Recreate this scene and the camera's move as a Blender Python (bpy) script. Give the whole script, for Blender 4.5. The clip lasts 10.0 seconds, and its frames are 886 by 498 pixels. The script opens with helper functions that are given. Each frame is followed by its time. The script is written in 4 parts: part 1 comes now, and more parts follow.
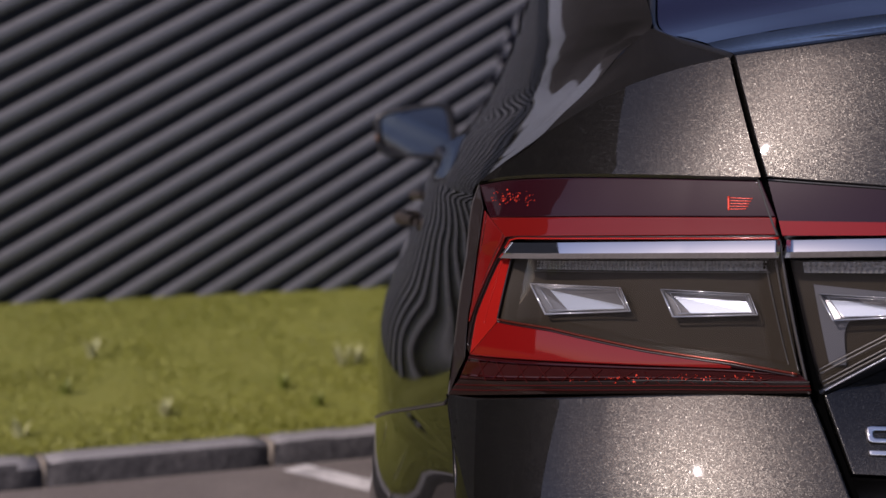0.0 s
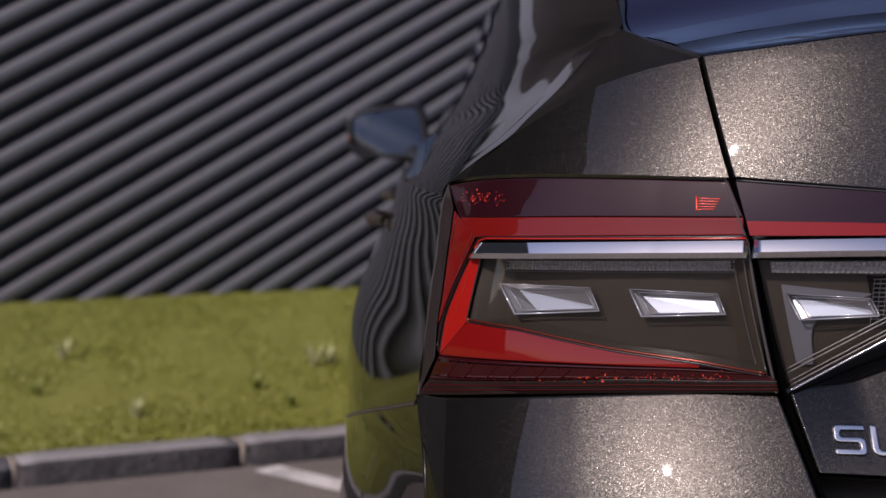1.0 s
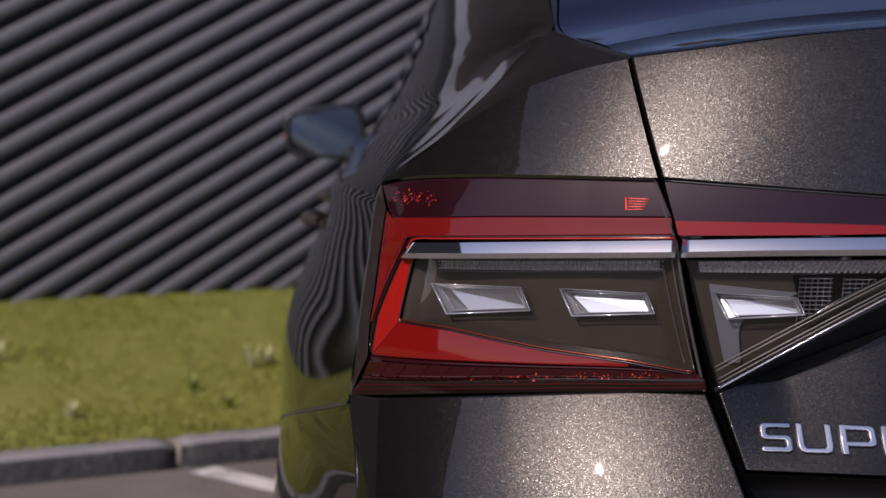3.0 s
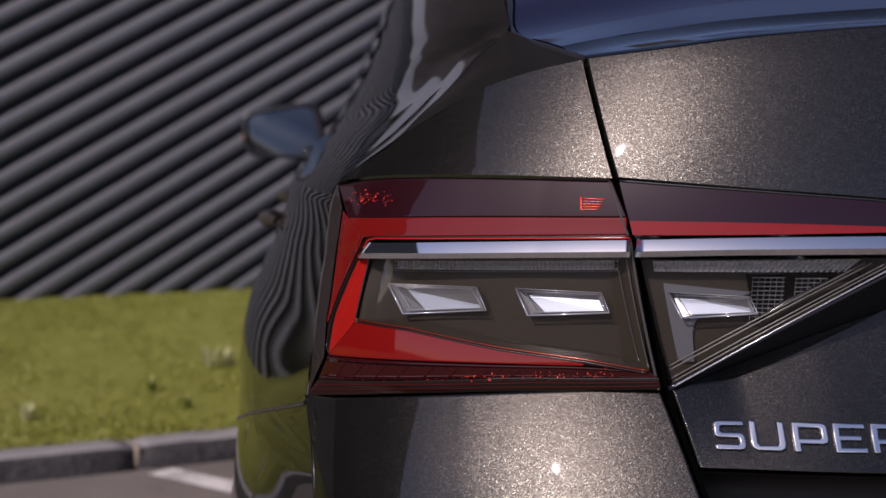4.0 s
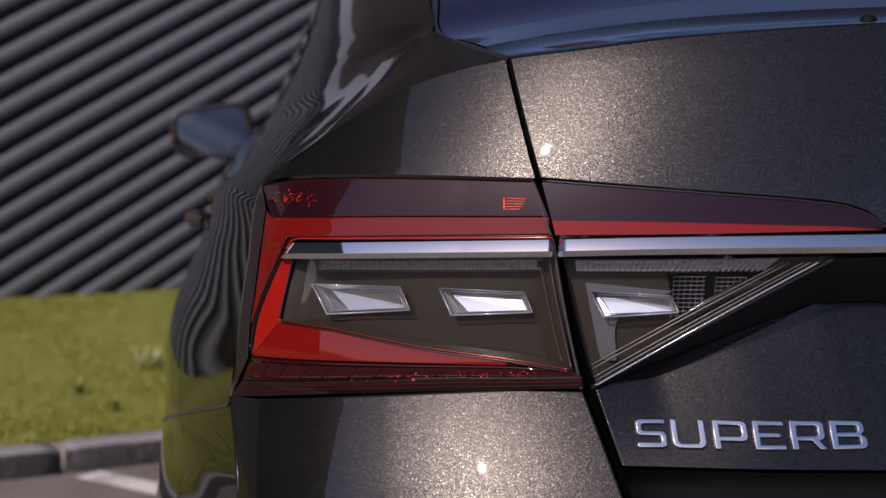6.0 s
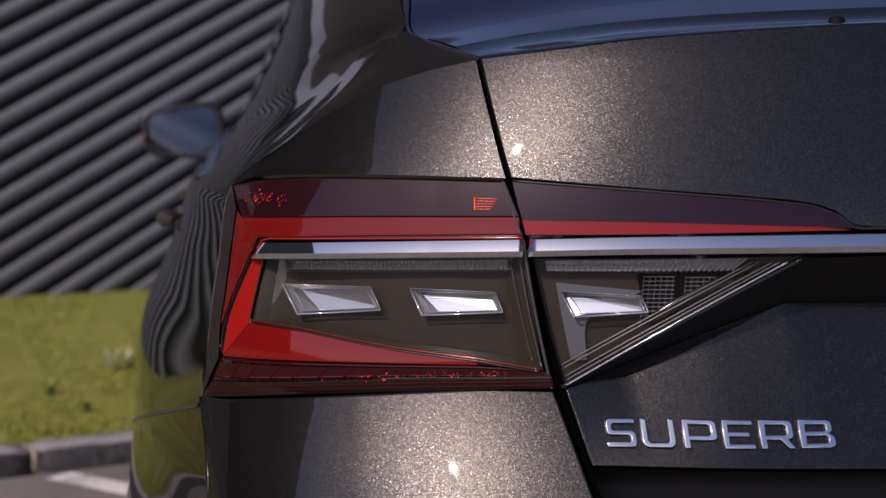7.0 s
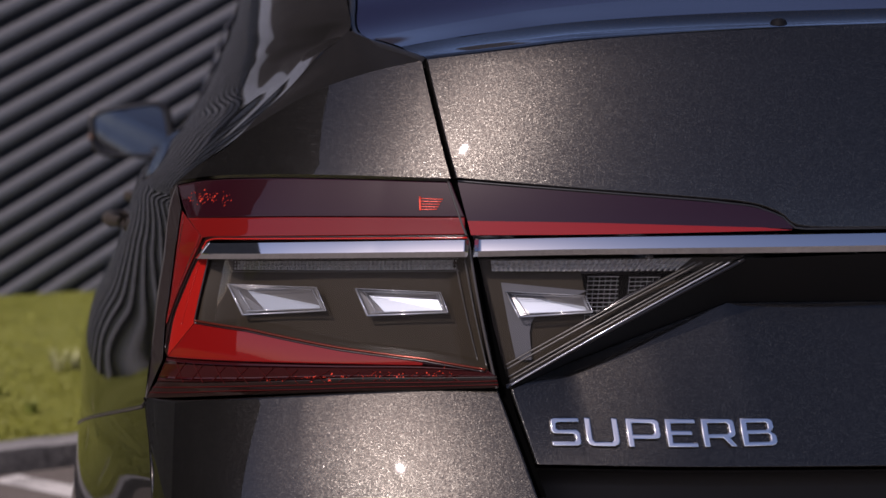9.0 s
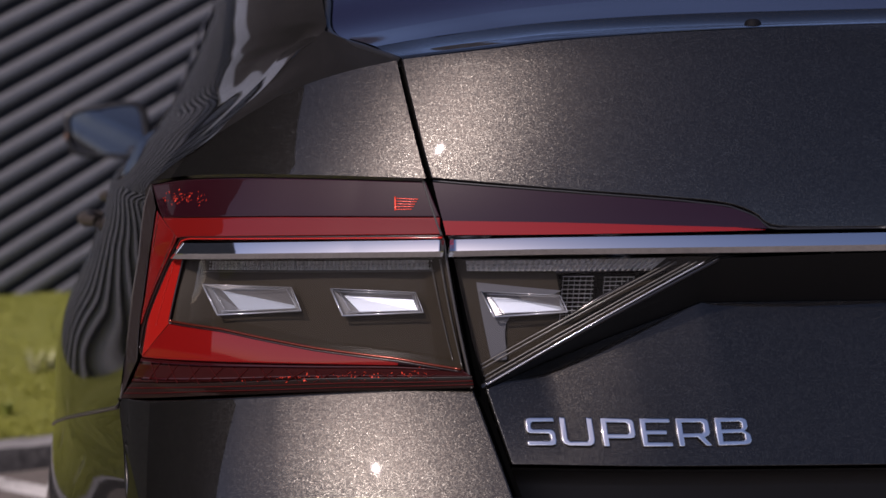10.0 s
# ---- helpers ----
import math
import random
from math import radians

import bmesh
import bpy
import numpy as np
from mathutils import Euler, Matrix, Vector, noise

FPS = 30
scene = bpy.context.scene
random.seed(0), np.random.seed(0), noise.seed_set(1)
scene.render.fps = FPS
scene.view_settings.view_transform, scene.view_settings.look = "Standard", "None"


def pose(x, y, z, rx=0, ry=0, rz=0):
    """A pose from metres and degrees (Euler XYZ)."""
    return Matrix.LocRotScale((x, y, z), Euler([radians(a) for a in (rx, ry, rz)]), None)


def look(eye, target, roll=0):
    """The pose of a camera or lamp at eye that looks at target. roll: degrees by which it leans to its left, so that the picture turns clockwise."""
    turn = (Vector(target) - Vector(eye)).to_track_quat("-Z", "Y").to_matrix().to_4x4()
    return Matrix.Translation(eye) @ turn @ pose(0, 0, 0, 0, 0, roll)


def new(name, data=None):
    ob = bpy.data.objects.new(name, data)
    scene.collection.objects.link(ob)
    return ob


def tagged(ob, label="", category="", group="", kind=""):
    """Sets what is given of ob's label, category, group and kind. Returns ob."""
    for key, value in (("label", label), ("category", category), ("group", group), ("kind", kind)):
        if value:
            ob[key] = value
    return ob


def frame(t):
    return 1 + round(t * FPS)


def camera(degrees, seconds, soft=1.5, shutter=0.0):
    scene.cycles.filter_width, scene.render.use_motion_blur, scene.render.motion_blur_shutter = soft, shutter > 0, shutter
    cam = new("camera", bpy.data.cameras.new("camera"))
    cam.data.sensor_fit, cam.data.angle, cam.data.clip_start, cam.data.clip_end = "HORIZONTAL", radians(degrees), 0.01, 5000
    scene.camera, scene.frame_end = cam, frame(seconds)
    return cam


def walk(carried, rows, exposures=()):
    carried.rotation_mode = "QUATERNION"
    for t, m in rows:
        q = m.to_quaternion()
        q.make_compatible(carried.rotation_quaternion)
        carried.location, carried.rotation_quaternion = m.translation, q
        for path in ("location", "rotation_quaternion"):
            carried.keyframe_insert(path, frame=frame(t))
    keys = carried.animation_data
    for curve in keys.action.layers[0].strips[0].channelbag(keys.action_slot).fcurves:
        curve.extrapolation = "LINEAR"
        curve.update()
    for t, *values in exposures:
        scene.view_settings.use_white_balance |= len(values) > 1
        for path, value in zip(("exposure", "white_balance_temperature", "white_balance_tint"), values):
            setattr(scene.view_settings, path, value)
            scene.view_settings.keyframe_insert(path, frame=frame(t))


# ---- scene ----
cam = camera(34.8, 10.0)
cam.data.dof.use_dof = True
cam.data.dof.focus_distance = 1.42
cam.data.dof.aperture_fstop = 5.5
# seconds, x, y, z, yaw, pitch, roll
ROWS = [
    (0.0, -0.8350, -1.1600, 1.0000, -0.000, -4.369, 0.000),
    (0.5, -0.8338, -1.1606, 1.0002, -0.481, -4.372, 0.027),
    (1.0, -0.8313, -1.1609, 0.9998, -1.089, -4.357, 0.092),
    (1.5, -0.8293, -1.1621, 0.9998, -1.706, -4.356, 0.103),
    (2.0, -0.8268, -1.1626, 0.9993, -2.325, -4.332, 0.156),
    (3.5, -0.8203, -1.1633, 0.9994, -4.241, -4.335, 0.266),
    (4.0, -0.8186, -1.1666, 0.9998, -5.126, -4.328, 0.277),
    (4.5, -0.8154, -1.1663, 0.9993, -5.834, -4.310, 0.358),
    (5.0, -0.8132, -1.1670, 0.9998, -6.593, -4.321, 0.365),
    (5.5, -0.8107, -1.1665, 0.9995, -7.219, -4.310, 0.360),
    (7.0, -0.8054, -1.1671, 0.9997, -8.886, -4.303, 0.431),
    (7.5, -0.8046, -1.1681, 0.9992, -9.319, -4.278, 0.529),
    (8.0, -0.8030, -1.1681, 0.9989, -9.841, -4.261, 0.518),
    (8.5, -0.8008, -1.1687, 0.9987, -10.334, -4.246, 0.525),
    (9.0, -0.7998, -1.1698, 0.9995, -10.856, -4.264, 0.569),
    (9.5, -0.7977, -1.1691, 0.9994, -11.295, -4.261, 0.557),
    (10.0, -0.7967, -1.1699, 0.9991, -11.736, -4.242, 0.604),
]
# roll leans the picture about the view axis
walk(cam, [(t, pose(x, y, z, 90 + pitch, 0, yaw) @ pose(0, 0, 0, 0, 0, roll)) for t, x, y, z, yaw, pitch, roll in ROWS],
     [(0.0, 0.10, 6350, 27), (10.0, 0.10, 6350, 27)])

# ---- light ----
SUN_AZ, SUN_EL = 47.0, 40.0          # degrees left of straight behind the car, and up
sun_way = Vector((-math.sin(radians(SUN_AZ)) * math.cos(radians(SUN_EL)), -math.cos(radians(SUN_AZ)) * math.cos(radians(SUN_EL)), math.sin(radians(SUN_EL))))
world = bpy.data.worlds.new("sky")
scene.world = world
world.use_nodes = True
wn = world.node_tree.nodes
sky = wn.new("ShaderNodeTexSky")
sky.sky_type, sky.sun_disc = "NISHITA", False
sky.sun_elevation = radians(SUN_EL)
sky.sun_rotation = math.atan2(sun_way.x, sun_way.y)
sky.altitude, sky.air_density, sky.dust_density, sky.ozone_density = 300, 0.60, 1.2, 0.10
world.node_tree.links.new(sky.outputs[0], wn["Background"].inputs[0])
wn["Background"].inputs[1].default_value = 0.14
lamp = bpy.data.lights.new("sun", "SUN")
lamp.energy, lamp.angle, lamp.color = 3.2, radians(0.6), (1.0, 0.945, 0.85)
sun = new("sun", lamp)
sun.matrix_world = look(sun_way * 40, (0, 0, 0))


# ---- materials ----
def material(name, colour=(.5, .5, .5), rough=.5, metal=0.0, **more):
    m = bpy.data.materials.new(name)
    m.use_nodes = True
    b = m.node_tree.nodes["Principled BSDF"]
    b.inputs["Base Color"].default_value = (*colour, 1)
    b.inputs["Roughness"].default_value = rough
    b.inputs["Metallic"].default_value = metal
    for key, value in more.items():
        b.inputs[key.replace("_", " ")].default_value = value
    return m


def node(m, kind, **values):
    n = m.node_tree.nodes.new(kind)
    for key, value in values.items():
        n.inputs[key.replace("_", " ")].default_value = value
    return n


def link(m, a, b):
    m.node_tree.links.new(a, b)


def shader(m):
    return m.node_tree.nodes["Principled BSDF"]


def coords(m, scale=1.0):
    c = node(m, "ShaderNodeTexCoord")
    mp = node(m, "ShaderNodeMapping", Scale=(scale, scale, scale) if not isinstance(scale, tuple) else scale)
    link(m, c.outputs["Object"], mp.inputs[0])
    return mp.outputs[0]


def ramp(m, fac, stops):
    r = node(m, "ShaderNodeValToRGB")
    e = r.color_ramp.elements
    while len(e) < len(stops):
        e.new(.5)
    for k, (pos, col) in enumerate(stops):
        e[k].position, e[k].color = pos, (*col, 1)
    link(m, fac, r.inputs[0])
    return r.outputs[0]


def mottled(name, stops, scale, rough=.8, fine=None, bump=0.0, bump_scale=None, detail=6.0, metal=0.0):
    """Colour varied by a coarse and a fine noise, with relief."""
    m = material(name, (1, 1, 1), rough, metal)
    v = coords(m)
    a = node(m, "ShaderNodeTexNoise", Scale=scale, Detail=detail, Roughness=.65)
    link(m, v, a.inputs["Vector"])
    fac = a.outputs[0]
    if fine:
        b = node(m, "ShaderNodeTexNoise", Scale=fine, Detail=3.0)
        link(m, v, b.inputs["Vector"])
        mix = node(m, "ShaderNodeMix")
        mix.inputs[0].default_value = .45
        link(m, a.outputs[0], mix.inputs[2])
        link(m, b.outputs[0], mix.inputs[3])
        fac = mix.outputs[0]
    link(m, ramp(m, fac, stops), shader(m).inputs["Base Color"])
    if bump:
        n = node(m, "ShaderNodeTexNoise", Scale=bump_scale or (fine or scale), Detail=4.0)
        link(m, v, n.inputs["Vector"])
        bp = node(m, "ShaderNodeBump", Strength=bump, Distance=.01)
        link(m, n.outputs[0], bp.inputs["Height"])
        link(m, bp.outputs[0], shader(m).inputs["Normal"])
    return m


def flake_paint():
    """Dark brown metallic paint: tilted flakes of two sizes under a clear coat."""
    m = material("brown_metallic_paint", (.02, .017, .014), .30, .84, Coat_Weight=1.0, Coat_Roughness=.014, Coat_IOR=1.44, Specular_Tint=(.10, .085, .07, 1))
    v = coords(m)
    geo = node(m, "ShaderNodeNewGeometry")
    tilts, fades = [], []
    for size, tilt in ((2350.0, .195), (850.0, .19)):
        cell = node(m, "ShaderNodeTexVoronoi", Scale=size)
        link(m, v, cell.inputs["Vector"])
        sub = node(m, "ShaderNodeVectorMath")
        sub.operation = "SUBTRACT"
        sub.inputs[1].default_value = (.5, .5, .5)
        link(m, cell.outputs["Color"], sub.inputs[0])
        sc = node(m, "ShaderNodeVectorMath")
        sc.operation = "SCALE"
        sc.inputs[3].default_value = tilt
        link(m, sub.outputs[0], sc.inputs[0])
        tilts.append(sc.outputs[0])
        fades.append(cell)
    # large flakes are few: only the middle of some cells
    pick = node(m, "ShaderNodeMath")
    pick.operation = "LESS_THAN"
    link(m, fades[1].outputs["Distance"], pick.inputs[0])
    pick.inputs[1].default_value = .23
    which = node(m, "ShaderNodeSeparateColor")
    link(m, fades[1].outputs["Color"], which.inputs[0])
    rare = node(m, "ShaderNodeMath")
    rare.operation = "GREATER_THAN"
    rare.inputs[1].default_value = .92
    link(m, which.outputs[2], rare.inputs[0])
    both = node(m, "ShaderNodeMath")
    both.operation = "MULTIPLY"
    link(m, pick.outputs[0], both.inputs[0])
    link(m, rare.outputs[0], both.inputs[1])
    mix = node(m, "ShaderNodeMix")
    mix.data_type = "VECTOR"
    link(m, both.outputs[0], mix.inputs[0])
    link(m, tilts[0], mix.inputs[4])
    link(m, tilts[1], mix.inputs[5])
    add = node(m, "ShaderNodeVectorMath")
    link(m, geo.outputs["Normal"], add.inputs[0])
    link(m, mix.outputs[1], add.inputs[1])
    nz = node(m, "ShaderNodeVectorMath")
    nz.operation = "NORMALIZE"
    link(m, add.outputs[0], nz.inputs[0])
    link(m, nz.outputs[0], shader(m).inputs["Normal"])
    # flakes differ in brightness
    tone = ramp(m, fades[0].outputs["Color"], ((0.0, (.0095, .0080, .0068)), (.5, (.0162, .0141, .0119)), (.66, (.0214, .0192, .0163)), (.77, (.0420, .0398, .0342)), (.90, (.150, .147, .128))))
    shine = node(m, "ShaderNodeMix")
    shine.data_type = "RGBA"
    shine.inputs[7].default_value = (.165, .158, .139, 1)
    link(m, both.outputs[0], shine.inputs[0])
    link(m, tone, shine.inputs[6])
    link(m, shine.outputs[2], shader(m).inputs["Base Color"])
    rough = node(m, "ShaderNodeMix")
    rough.inputs[2].default_value, rough.inputs[3].default_value = .262, .21
    link(m, both.outputs[0], rough.inputs[0])
    link(m, rough.outputs[0], shader(m).inputs["Roughness"])
    return m


def glass_skin(name, tint):
    """A clear moulded cover: lets light through and mirrors more at a grazing angle."""
    m = bpy.data.materials.new(name)
    m.use_nodes = True
    nt = m.node_tree
    nt.nodes.remove(nt.nodes["Principled BSDF"])
    tr, gl, lw, mx = (nt.nodes.new(k) for k in ("ShaderNodeBsdfTransparent", "ShaderNodeBsdfGlossy", "ShaderNodeLayerWeight", "ShaderNodeMixShader"))
    power, share = nt.nodes.new("ShaderNodeMath"), nt.nodes.new("ShaderNodeMath")
    power.operation, share.operation = "POWER", "MULTIPLY_ADD"
    power.inputs[1].default_value = 5.0
    share.inputs[1].default_value, share.inputs[2].default_value = .96, .04
    tr.inputs[0].default_value = (*tint, 1)
    gl.inputs["Roughness"].default_value = .01
    lw.inputs["Blend"].default_value = .5
    nt.links.new(lw.outputs["Facing"], power.inputs[0])
    nt.links.new(power.outputs[0], share.inputs[0])
    nt.links.new(share.outputs[0], mx.inputs[0])
    nt.links.new(tr.outputs[0], mx.inputs[1])
    nt.links.new(gl.outputs[0], mx.inputs[2])
    nt.links.new(mx.outputs[0], nt.nodes["Material Output"].inputs[0])
    return m


PAINT = flake_paint()
BLACK = material("black_plastic", (.008, .008, .009), .45)
GLOSS = material("gloss_black", (.006, .006, .007), .12)
VOID = material("shut_line_black", (.0015, .0015, .0015), 1.0, 0.0, Specular_IOR_Level=0.0)
CHROME = material("chrome", (.76, .775, .775), .035, 1.0)
SATIN = material("satin_silver", (.54, .60, .67), .24, .6)


def gloss(name, colour):
    """Coloured moulding under a clear, polished skin."""
    return material(name, colour, .45, 0.0, Coat_Weight=1.0, Coat_Roughness=.008, Coat_IOR=1.37, Specular_IOR_Level=.05)


RED = material("red_reflector", (.30, .012, .007), .15)
RED_DEEP = gloss("deep_red_guide", (.125, .0040, .0026))
RED_WEDGE = gloss("red_wedge", (.150, .0030, .0020))
RED_GUIDE = gloss("red_guide", (.26, .0075, .004))
DARK_RED = gloss("dark_red_lens", (.015, .0014, .0034))
BAND_RED = gloss("band_red", (.024, .0012, .0013))
CROSS_RED = material("cross_red", (.042, .003, .0025), .6, 0.0, Specular_IOR_Level=.1)
FOOT_RED = material("orange_red_line", (.13, .022, .011), .20, .6)
STEP = material("panel_step_smoke", (.03, .022, .019), .25)
OUTLINE = material("dark_red_outline", (.010, .003, .003), .3)
RIM_BROWN = gloss("lower_rim_brown", (.013, .0065, .0050))
SMOKY_RIM = gloss("smoky_rim", (.018, .013, .012))
RIM_CLEAR = material("clear_rim", (.42, .43, .45), .12, .6)
DIM_SILVER = material("dim_silver", (.20, .20, .205), .28, .6)
RED_SKIN = gloss("red_moulding", (.185, .005, .0034))
DARK_SKIN = gloss("dark_red_moulding", (.013, .0017, .0058))
DIM_RED = material("prism_red", (.05, .0025, .002), .5, 0.0, Specular_IOR_Level=.1)
SMOKY_EDGE = gloss("smoky_edge", (.045, .040, .036))
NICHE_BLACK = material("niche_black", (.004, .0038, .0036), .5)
# far brighter than the guides' red: sun glints of the prisms are in it
SPARK = material("red_prism_glint", (.85, .075, .035), .25, .15)
LATTICE = material("dull_silver", (.24, .245, .255), .3, .5)
HANDLE = material("handle_brown", (.045, .036, .029), .45, .2)
EDGE_GREY = material("dark_inner_edge", (.07, .066, .06), .3, .3)
MAROON = material("dark_red_housing", (.016, .0022, .0028), .5)
SMOKE = material("smoked_housing", (.0260, .0205, .0138), .45, 0.0, Specular_IOR_Level=.12)
RIB = material("ribbed_strip", (.42, .415, .40), .25, .3)
SHELF = material("grey_shelf", (.065, .067, .076), .45)
SEAM = material("seam_edge", (.06, .055, .05), .25, .5)
LENS = glass_skin("clear_cover", (.96, .95, .94))
GLASS = material("dark_window_glass", (.007, .005, .017), .02, 0.0, IOR=1.5, Specular_IOR_Level=.2)
WINDOW_BASE = material("window_base_black", (.007, .006, .015), .05, 0.0, IOR=1.5, Specular_IOR_Level=.32)
MIRROR = material("mirror_glass", (.17, .185, .21), .01, 1.0)
RUBBER = material("tyre_rubber", (.014, .014, .014), .8)
KNOB = material("knob_black", (.004, .004, .005), .7, 0.0, Specular_IOR_Level=.1)
ALLOY = material("alloy", (.55, .55, .56), .28, 1.0)
AMBER = material("amber_plastic", (.10, .05, .025), .5)
SLAT = mottled("grey_slat_paint", ((.3, (.146, .141, .139)), (.7, (.184, .178, .176))), 3.0, .45, 60.0, .05)
PARAPET = mottled("pale_grey_metal", ((.3, (.50, .49, .485)), (.7, (.60, .59, .585))), 2.0, .5, 40.0)
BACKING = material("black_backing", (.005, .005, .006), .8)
DARKWALL = mottled("dark_brown_cladding", ((.3, (.082, .068, .058)), (.7, (.130, .110, .093))), .8, .8, 9.0, .2)
ASPHALT = mottled("asphalt", ((.34, (.103, .085, .074)), (.66, (.206, .175, .150))), 1.5, .9, 70.0, .6, 120.0)
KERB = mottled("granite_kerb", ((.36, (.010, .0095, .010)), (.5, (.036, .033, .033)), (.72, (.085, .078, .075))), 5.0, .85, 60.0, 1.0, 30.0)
# same granite, but paler: sunlight on the tops is put into the colour
KERB_TOP = mottled("sunlit_kerb_top", ((.25, (.17, .16, .155)), (.75, (.30, .285, .275))), 9.0, .9, 80.0, .6, 50.0)
MORTAR = mottled("pale_mortar", ((.3, (.20, .165, .125)), (.7, (.32, .27, .21))), 20.0, .9, 120.0, .4)
LINE = mottled("worn_white_line", ((.38, (.2, .185, .17)), (.55, (.62, .59, .55))), 6.0, .85, 110.0, .2)
SOIL = mottled("lawn_ground", ((.3, (.156, .170, .020)), (.7, (.212, .206, .031))), 2.2, .95, 45.0, .6)
BLADE = mottled("grass_blades", ((.25, (.172, .184, .020)), (.55, (.206, .210, .026)), (.8, (.242, .233, .038))), 1.6, .6, 14.0)


# ---- mesh helpers ----
CAR_HEART = Vector((0, 2.4, .6))


def finish(name, bm, mat, parent=None, label="", smooth_shade=True, heart=None):
    """Links a bmesh as one mesh object."""
    if heart is not None:
        bm.normal_update()
        score = sum(f.normal.dot(f.calc_center_median() - heart) * f.calc_area() for f in bm.faces)
        if score < 0:
            bmesh.ops.reverse_faces(bm, faces=bm.faces[:])
    me = bpy.data.meshes.new(name)
    bm.to_mesh(me)
    bm.free()
    for p in me.polygons:
        p.use_smooth = smooth_shade
    for one in mat if isinstance(mat, (list, tuple)) else [mat]:
        me.materials.append(one)
    ob = new(name, me)
    if parent is not None:
        ob.parent = parent
    if label:
        tagged(ob, label)
    return ob


def add_grid(bm, f, nu, nv, rim=None, roll=0.0):
    """A sheet f(u, v); with rim, its edge is rolled over by roll and turned in along rim."""
    us, vs = [i / nu for i in range(nu + 1)], [j / nv for j in range(nv + 1)]
    if rim is not None:
        # narrow border strips keep the roll from bending the sheet's shading
        rim = Vector(rim)
        eu = .0012 / max((Vector(f(1, .5)) - Vector(f(0, .5))).length, .01)
        ev = .0012 / max((Vector(f(.5, 1)) - Vector(f(.5, 0))).length, .01)
        us = us[:1] + [eu, 2 * eu] + us[1:-1] + [1 - 2 * eu, 1 - eu] + us[-1:]
        vs = vs[:1] + [ev, 2 * ev] + vs[1:-1] + [1 - 2 * ev, 1 - ev] + vs[-1:]
        nu, nv = nu + 4, nv + 4
    rows = [[Vector(f(u, v)) for u in us] for v in vs]
    if rim is not None:
        for j in range(nv + 1):
            for i in range(nu + 1):
                if i in (0, nu) or j in (0, nv):
                    rows[j][i] = rows[j][i] + rim.normalized() * roll
    vs = [[bm.verts.new(p) for p in row] for row in rows]
    for j in range(nv):
        for i in range(nu):
            bm.faces.new((vs[j][i], vs[j][i + 1], vs[j + 1][i + 1], vs[j + 1][i]))
    if rim is not None:
        ring = [vs[0][i] for i in range(nu)] + [vs[j][nu] for j in range(nv)] + [vs[nv][i] for i in range(nu, 0, -1)] + [vs[j][0] for j in range(nv, 0, -1)]
        low = [bm.verts.new(v.co + rim) for v in ring]
        for k in range(len(ring)):
            q = (k + 1) % len(ring)
            bm.faces.new((ring[q], ring[k], low[k], low[q]))
    return vs


def polyline(points):
    """A point at fraction t of the way along points, smoothly."""
    pts = [Vector(p) for p in points]
    at = [0.0]
    for a, b in zip(pts, pts[1:]):
        at.append(at[-1] + (b - a).length)
    at = [x / at[-1] for x in at]
    cols = list(zip(*pts))
    return lambda t: Vector([smooth(t, at, c) for c in cols])


def straight(points):
    pts = [Vector(p) for p in points]
    at = [0.0]
    for a, b in zip(pts, pts[1:]):
        at.append(at[-1] + (b - a).length)
    at = [x / at[-1] for x in at]

    def f(t):
        for k in range(len(at) - 1):
            if t <= at[k + 1] + 1e-9:
                return pts[k].lerp(pts[k + 1], (t - at[k]) / (at[k + 1] - at[k]))
        return pts[-1].copy()
    return f


def coons(bottom, top, left, right):
    """A sheet between four edges: bottom and top run left to right, left and right run upwards."""
    c00, c10, c01, c11 = bottom(0), bottom(1), top(0), top(1)

    def f(u, v):
        ruled = bottom(u) * (1 - v) + top(u) * v + left(v) * (1 - u) + right(v) * u
        return ruled - (c00 * (1 - u) * (1 - v) + c10 * u * (1 - v) + c01 * (1 - u) * v + c11 * u * v)
    return f


def prism(bm, base, top):
    """A closed solid between two loops of equal length."""
    a = [bm.verts.new(p) for p in base]
    b = [bm.verts.new(p) for p in top]
    n = len(a)
    bm.faces.new(a[::-1])
    bm.faces.new(b)
    for k in range(n):
        bm.faces.new((a[k], a[(k + 1) % n], b[(k + 1) % n], b[k]))
    return bm


def box(bm, x0, x1, y0, y1, z0, z1, bevel=0.0):
    before = set(bm.verts)
    prism(bm, [(x0, y0, z0), (x1, y0, z0), (x1, y1, z0), (x0, y1, z0)], [(x0, y0, z1), (x1, y0, z1), (x1, y1, z1), (x0, y1, z1)])
    if bevel:
        vs = [v for v in bm.verts if v not in before]
        es = list({e for v in vs for e in v.link_edges})
        bmesh.ops.bevel(bm, geom=es, offset=bevel, segments=2, affect="EDGES", profile=.5)
    return bm


def tube(bm, pts, r, n=8, close=False):
    """A round bar along pts; r a number or one per point."""
    pts = [Vector(p) for p in pts]
    rings = []
    for i, p in enumerate(pts):
        d = (pts[min(i + 1, len(pts) - 1)] - pts[max(i - 1, 0)]).normalized()
        side = d.cross(Vector((0, 0, 1)))
        if side.length < .1:
            side = d.cross(Vector((1, 0, 0)))
        side.normalize()
        up = side.cross(d)
        rr = r[i] if isinstance(r, (list, tuple)) else r
        rings.append([bm.verts.new(p + (side * math.cos(2 * math.pi * k / n) + up * math.sin(2 * math.pi * k / n)) * rr) for k in range(n)])
    for a, b in zip(rings, rings[1:]):
        for k in range(n):
            bm.faces.new((a[k], a[(k + 1) % n], b[(k + 1) % n], b[k]))
    bm.faces.new(rings[0])
    bm.faces.new(rings[-1][::-1])
    return bm


